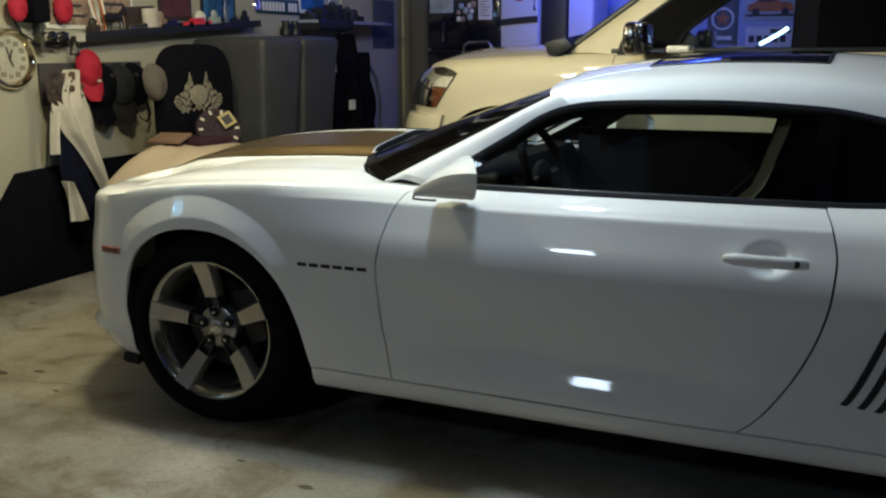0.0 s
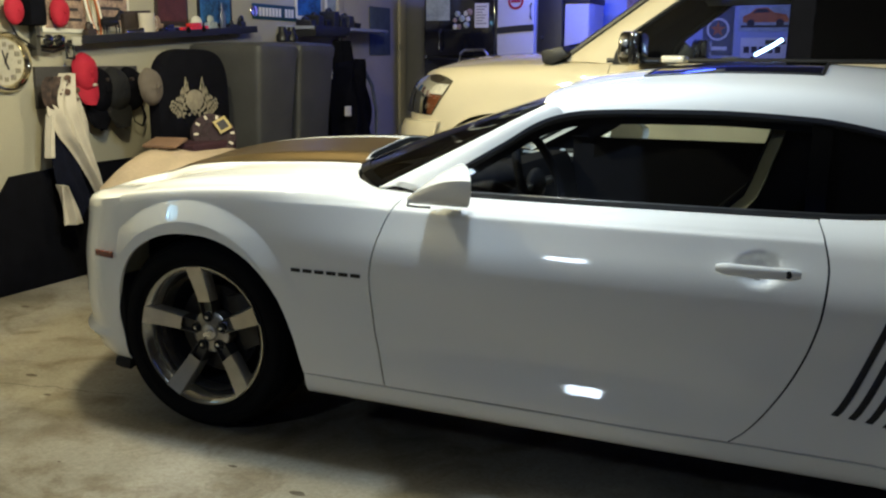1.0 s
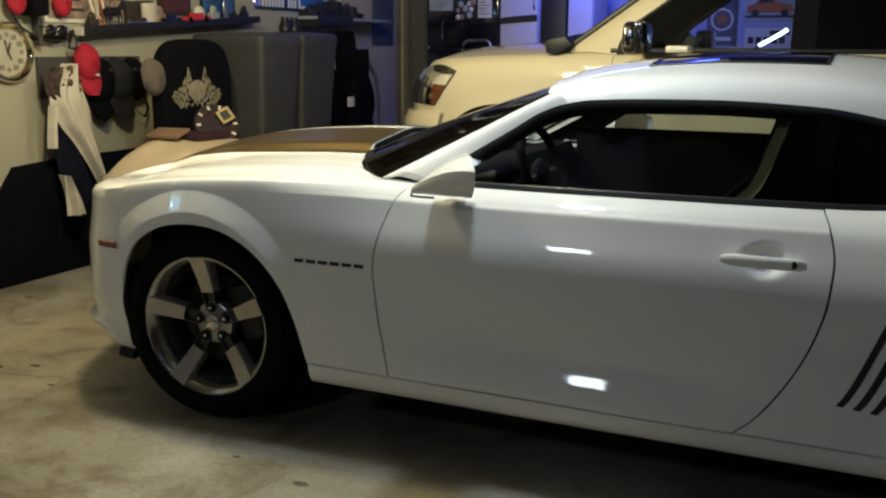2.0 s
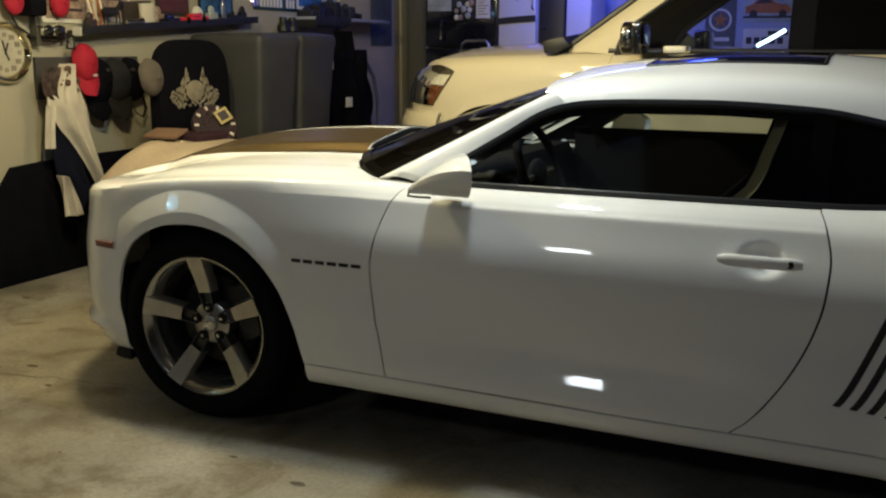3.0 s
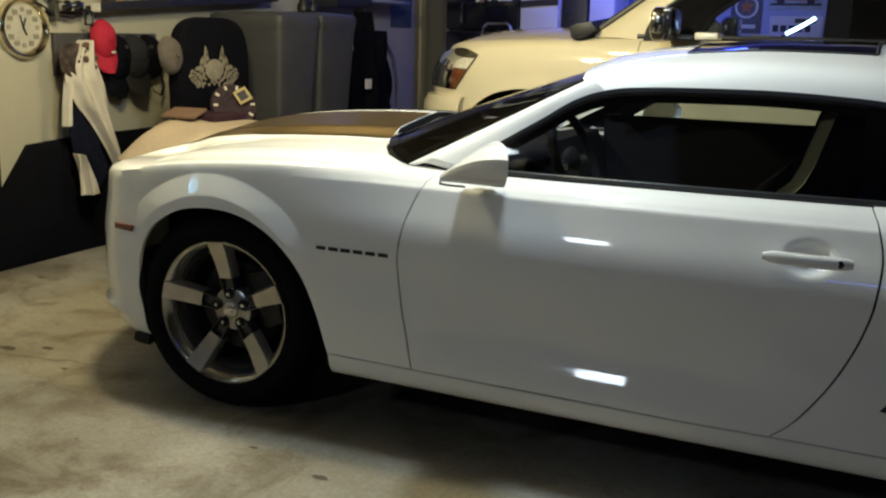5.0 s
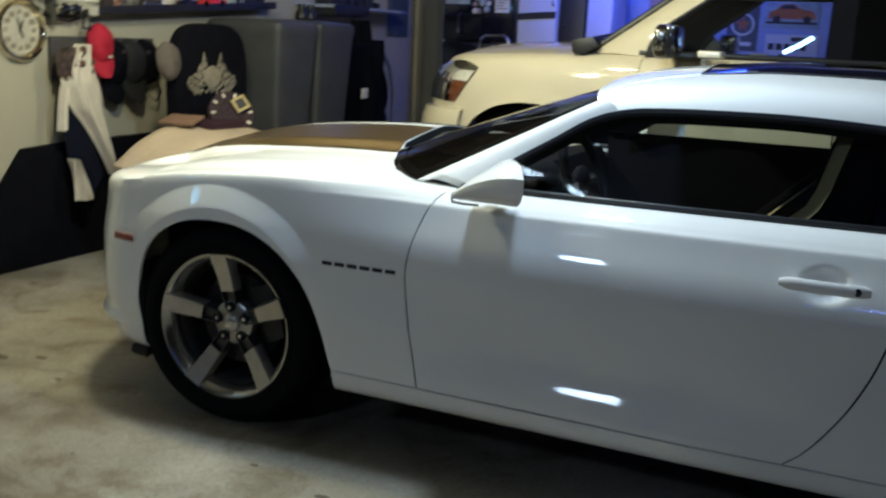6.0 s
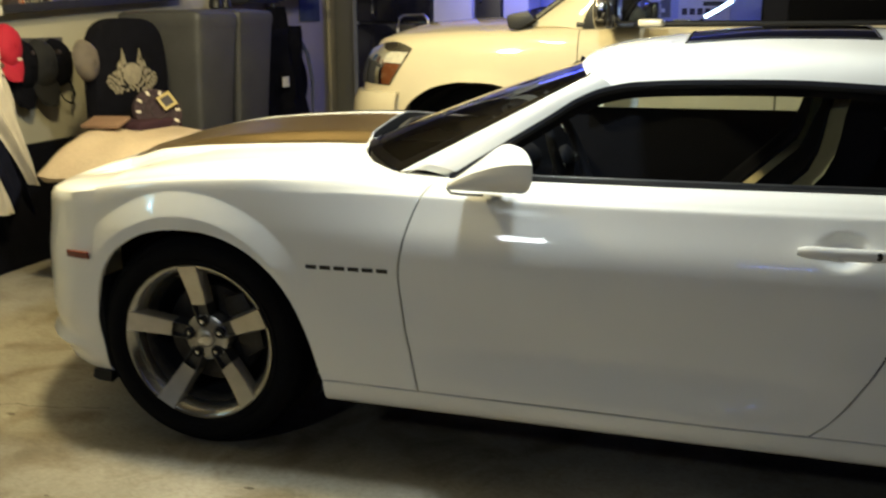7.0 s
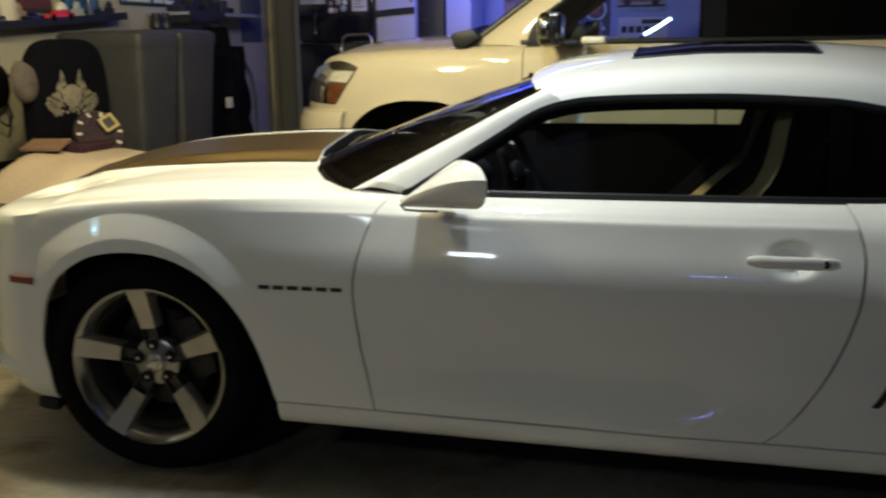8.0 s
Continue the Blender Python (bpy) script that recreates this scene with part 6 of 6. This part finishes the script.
part("post", tube([(WX + 0.3, 4.53, 1.585), (WX + 0.3, 4.53, 1.2)], 0.018), CHROME, tb, "chrome post")
for i in range(7):
    y = 4.2 + 0.125 * i
    h = (0.05, 0.09, 0.06, 0.13, 0.08, 0.1, 0.05)[i]
    solid("shelf_clutter", rough_up(joined(box(WX + 0.1, WX + 0.25, y - 0.045, y + 0.045, 1.611, 1.615 + h, 0.012), ball((WX + 0.17, y, 1.61 + h), 0.035)), 0.008, 15), (NAVY, BLACK, STEEL, BLACK, NAVY, ALLOY_DARK, BLACK)[i], "small dark household object on the shelf", "clutter", "clutter on the corner shelf")
solid("binoculars", joined(*[lathe([(0.0, 0), (0.035, 0.0), (0.048, 0.012), (0.047, 0.05), (0.03, 0.075), (0.028, 0.115), (0.0, 0.118)], 16, "z", Matrix.Translation((-2.0, y, 1.474))) for y in (3.63, 3.755)], box(-2.02, -1.98, 3.655, 3.73, 1.52, 1.56, 0.008)), BLACK, "black binoculars standing on the bin lid", "binoculars")
co = thing("golf_bag", "tall dark bag with coats and a pale tag", "bag")
part("body", cloth(outline([(0.0, 4.18, 4.90), (0.8, 4.19, 4.89), (0.94, 4.20, 4.87), (1.116, 4.25, 4.81), (1.22, 4.32, 4.73), (1.30, 4.38, 4.70), (1.335, 4.46, 4.67), (1.35, 4.53, 4.60)], 30), -2.02, 0.2, 0.06), FABRICBLACK, co)
part("side_pocket", cloth(outline([(0.0, 4.20, 4.5), (0.815, 4.25, 4.6), (1.06, 4.30, 4.62), (1.225, 4.38, 4.62), (1.37, 4.40, 4.60), (1.50, 4.42, 4.54)], 22), -2.08, 0.16, 0.04), FABRICBLACK, co)
part("strap", tube([(-1.88, 4.70, 1.25), (-1.86, 4.80, 1.12), (-1.86, 4.87, 0.9), (-1.88, 4.89, 0.3)], 0.016, 8), material("blue_grey_strap", (0.08, 0.09, 0.12), 0.6), co)
part("tag", box(-1.792, -1.786, 4.20, 4.30, 0.885, 0.965, 0.001), PAPER, co, "pale paper tag")
part("tag", box(-1.905, -1.899, 4.165, 4.195, 1.19, 1.26, 0.001), PAPER, co, "pale paper tag")

# ---- far wall ----
FW = FY - 0.002


def wall_poster(x0, x1, z0, z1, mat, label):
    ob = thing("poster", label, "poster", "posters on the far wall")
    part("sheet", box(x0, x1, FW - 0.010, FW - 0.002, z0, z1, 0.001), mat, ob)
    return ob


p = wall_poster(0.625, 0.905, 1.40, 2.0, material("slate_print", (0.09, 0.1, 0.12), 0.6, 0, 0.3, 8), "slate poster with a pale ring and an orange star")
part("ring", lathe([(0.085, -0.002), (0.105, -0.002), (0.105, 0.002), (0.085, 0.002)], 36, "y", Matrix.Translation((0.765, FW - 0.011, 1.64))), PAPER, p)
part("star", prism([(0.765 + (0.075 if k % 2 == 0 else 0.03) * math.sin(k * math.pi / 5), 1.64 + (0.075 if k % 2 == 0 else 0.03) * math.cos(k * math.pi / 5)) for k in range(10)], FW - 0.014, FW - 0.011, "y"), ORANGEPAINT, p)
part("bar", box(0.675, 0.855, FW - 0.013, FW - 0.010, 1.445, 1.48, 0), PAPER, p)
p = wall_poster(0.95, 1.42, 1.62, 1.95, SKYPRINT, "pale poster with an orange vintage car shape")
part("car_shape", prism([(0.985, 1.715), (0.99, 1.76), (1.05, 1.785), (1.10, 1.83), (1.20, 1.835), (1.26, 1.79), (1.37, 1.77), (1.395, 1.73), (1.39, 1.70), (0.99, 1.70)], FW - 0.013, FW - 0.010, "y"), ORANGEPAINT, p, "orange printed car")
part("window_shape", prism([(1.07, 1.785), (1.11, 1.822), (1.19, 1.825), (1.235, 1.79)], FW - 0.015, FW - 0.0125, "y"), INK, p)
for x in (1.06, 1.32):
    part("wheel_shape", lathe([(0.0, -0.003), (0.035, -0.003), (0.035, 0.0)], 18, "y", Matrix.Translation((x, FW - 0.013, 1.695))), INK, p)
part("shadow_band", box(0.97, 1.41, FW - 0.0135, FW - 0.0105, 1.655, 1.675, 0), INK, p)
part("top_band", box(0.97, 1.41, FW - 0.0135, FW - 0.0105, 1.86, 1.93, 0), FABRICRED, p)
p = wall_poster(0.98, 1.44, 1.37, 1.56, PAPER, "white plate with dark lettering bars")
for i in range(5):
    part("letter_bar", box(1.01 + 0.07 * i, 1.06 + 0.07 * i, FW - 0.014, FW - 0.010, 1.42, 1.48, 0), INK, p)
part("label_bar", box(1.2, 1.38, FW - 0.014, FW - 0.010, 1.5, 1.54, 0), NAVY, p)
p = wall_poster(-0.12, 0.42, 1.5, 2.2, PINKPRINT, "beige poster on the far wall")
tc = thing("tall_cabinet", "tall narrow black cabinet by the far wall", "cabinet")
part("carcass", box(-0.755, -0.515, 6.02, 6.5, 0.0, 2.1, 0.006), BLACK, tc)
part("door", box(-0.75, -0.52, 6.0, 6.018, 0.05, 2.08, 0.004), BLACK, tc)
part("knob", ball((-0.70, 5.992, 1.55), 0.014), ALLOY_DARK, tc)
lk = thing("locker", "pale painted steel locker with a dark top", "locker")
part("carcass", box(-0.505, -0.27, 6.06, 6.55, 0.0, 1.86, 0.006), DOORPAINT, lk)
part("door", box(-0.50, -0.275, 6.04, 6.058, 0.05, 1.85, 0.004), DOORPAINT, lk)
part("top", box(-0.51, -0.265, 6.03, 6.56, 1.862, 1.93, 0.006), NAVY, lk)
wb = thing("workbench", "white workbench along the far wall", "bench")
part("top", box(-0.20, 3.6, FW - 0.62, FW - 0.004, 1.02, 1.06, 0.006), DOORPAINT, wb)
for x in (-0.1, 1.1, 2.3, 3.5):
    part("leg", box(x, x + 0.08, FW - 0.6, FW - 0.5, 0, 1.018, 0.005), DOORPAINT, wb)
tl = thing("tube_lamp", "leaning white glowing tube lamp", "lamp")
part("tube", tube([(1.30, 5.2, 1.395), (1.40, 5.2, 1.45), (1.50, 5.2, 1.515)], 0.014, 10), TUBEGLOW, tl)
part("holder", tube([(1.28, 5.22, 1.38), (1.25, 5.3, 1.2), (1.25, 5.3, 0.0)], 0.015, 8), BLACK, tl)
bt = thing("blue_tube_lamp", "blue fluorescent tube lamp under the ceiling", "lamp")
part("tube", tube([(-0.7, 5.5, 2.5), (0.9, 5.5, 2.5)], 0.016, 10), BLUEGLOW, bt)
part("housing", box(-0.8, 1.0, 5.45, 5.55, 2.53, TOP - 0.002, 0.005), DOORPAINT, bt)

# tubular hand truck between the sport utility vehicle and the fridge; only its handle shows
ht = thing("hand_truck", "grey tubular hand truck standing behind the vehicle", "hand truck")
part("frame", tube([(-1.20, 5.16, 0.08), (-1.20, 5.19, 1.33), (-1.185, 5.195, 1.40), (-1.15, 5.20, 1.428), (-0.97, 5.20, 1.432), (-0.935, 5.195, 1.40), (-0.92, 5.19, 1.33), (-0.92, 5.16, 0.08)], 0.012, 8), ALLOY_MID, ht)
part("toe_plate", box(-1.22, -0.90, 5.0, 5.17, 0.0, 0.015, 0.003), ALLOY_DARK, ht)
for x in (-1.23, -0.89):
    part("wheel", lathe([(0.0, -0.025), (0.09, -0.025), (0.11, -0.015), (0.11, 0.015), (0.09, 0.025), (0.0, 0.025)], 20, "x", Matrix.Translation((x, 5.24, 0.11))), RUBBER, ht)
part("axle", tube([(-1.23, 5.24, 0.11), (-0.89, 5.24, 0.11)], 0.01, 8), ALLOY_DARK, ht)

# ---- ceiling lamps ----
for x, y, power, tone in LAMPS:
    bl = thing("ceiling_lamp", "round white ceiling lamp holder with a bright lamp", "lamp", "ceiling lamps")
    part("holder", lathe([(0.0, TOP - 0.001), (0.09, TOP - 0.001), (0.085, TOP - 0.03), (0.05, TOP - 0.05), (0.03, TOP - 0.06), (0.0, TOP - 0.06)], 28, "z", Matrix.Translation((x, y, 0))), DOORPAINT, bl)
sl = thing("square_lamp", "white square light box on the ceiling", "lamp")
part("housing", box(0.02, 0.38, -3.78, -3.42, TOP - 0.06, TOP - 0.001, 0.01), DOORPAINT, sl)
# Unseen lamp inferred from cyan glints on the fender; its housing is added.
cl = thing("night_light", "small pale blue glowing plug light on the wall", "lamp")
part("housing", box(WX + 0.003, WX + 0.02, -1.87, -1.79, 1.83, 1.95, 0.006), DOORPAINT, cl)
part("lens", ball((WX + 0.02, -1.83, 1.89), 0.03, 0.3, 1, 1), PHONEGLOW, cl, "glowing pale blue lens")
ns = thing("neon_sign", "blue glowing neon tube on the dark wall", "sign")
part("tube", tube([(1.65, NY + 0.05, 2.06), (1.85, NY + 0.05, 2.0), (2.0, NY + 0.05, 2.08), (2.25, NY + 0.05, 2.02)], 0.012, 8), glowing("blue_neon_glow", (0.2, 0.35, 1.0), 35.0), ns)
part("backing", box(1.6, 2.3, NY + 0.003, NY + 0.02, 1.92, 2.16, 0.004), BLACK, ns)
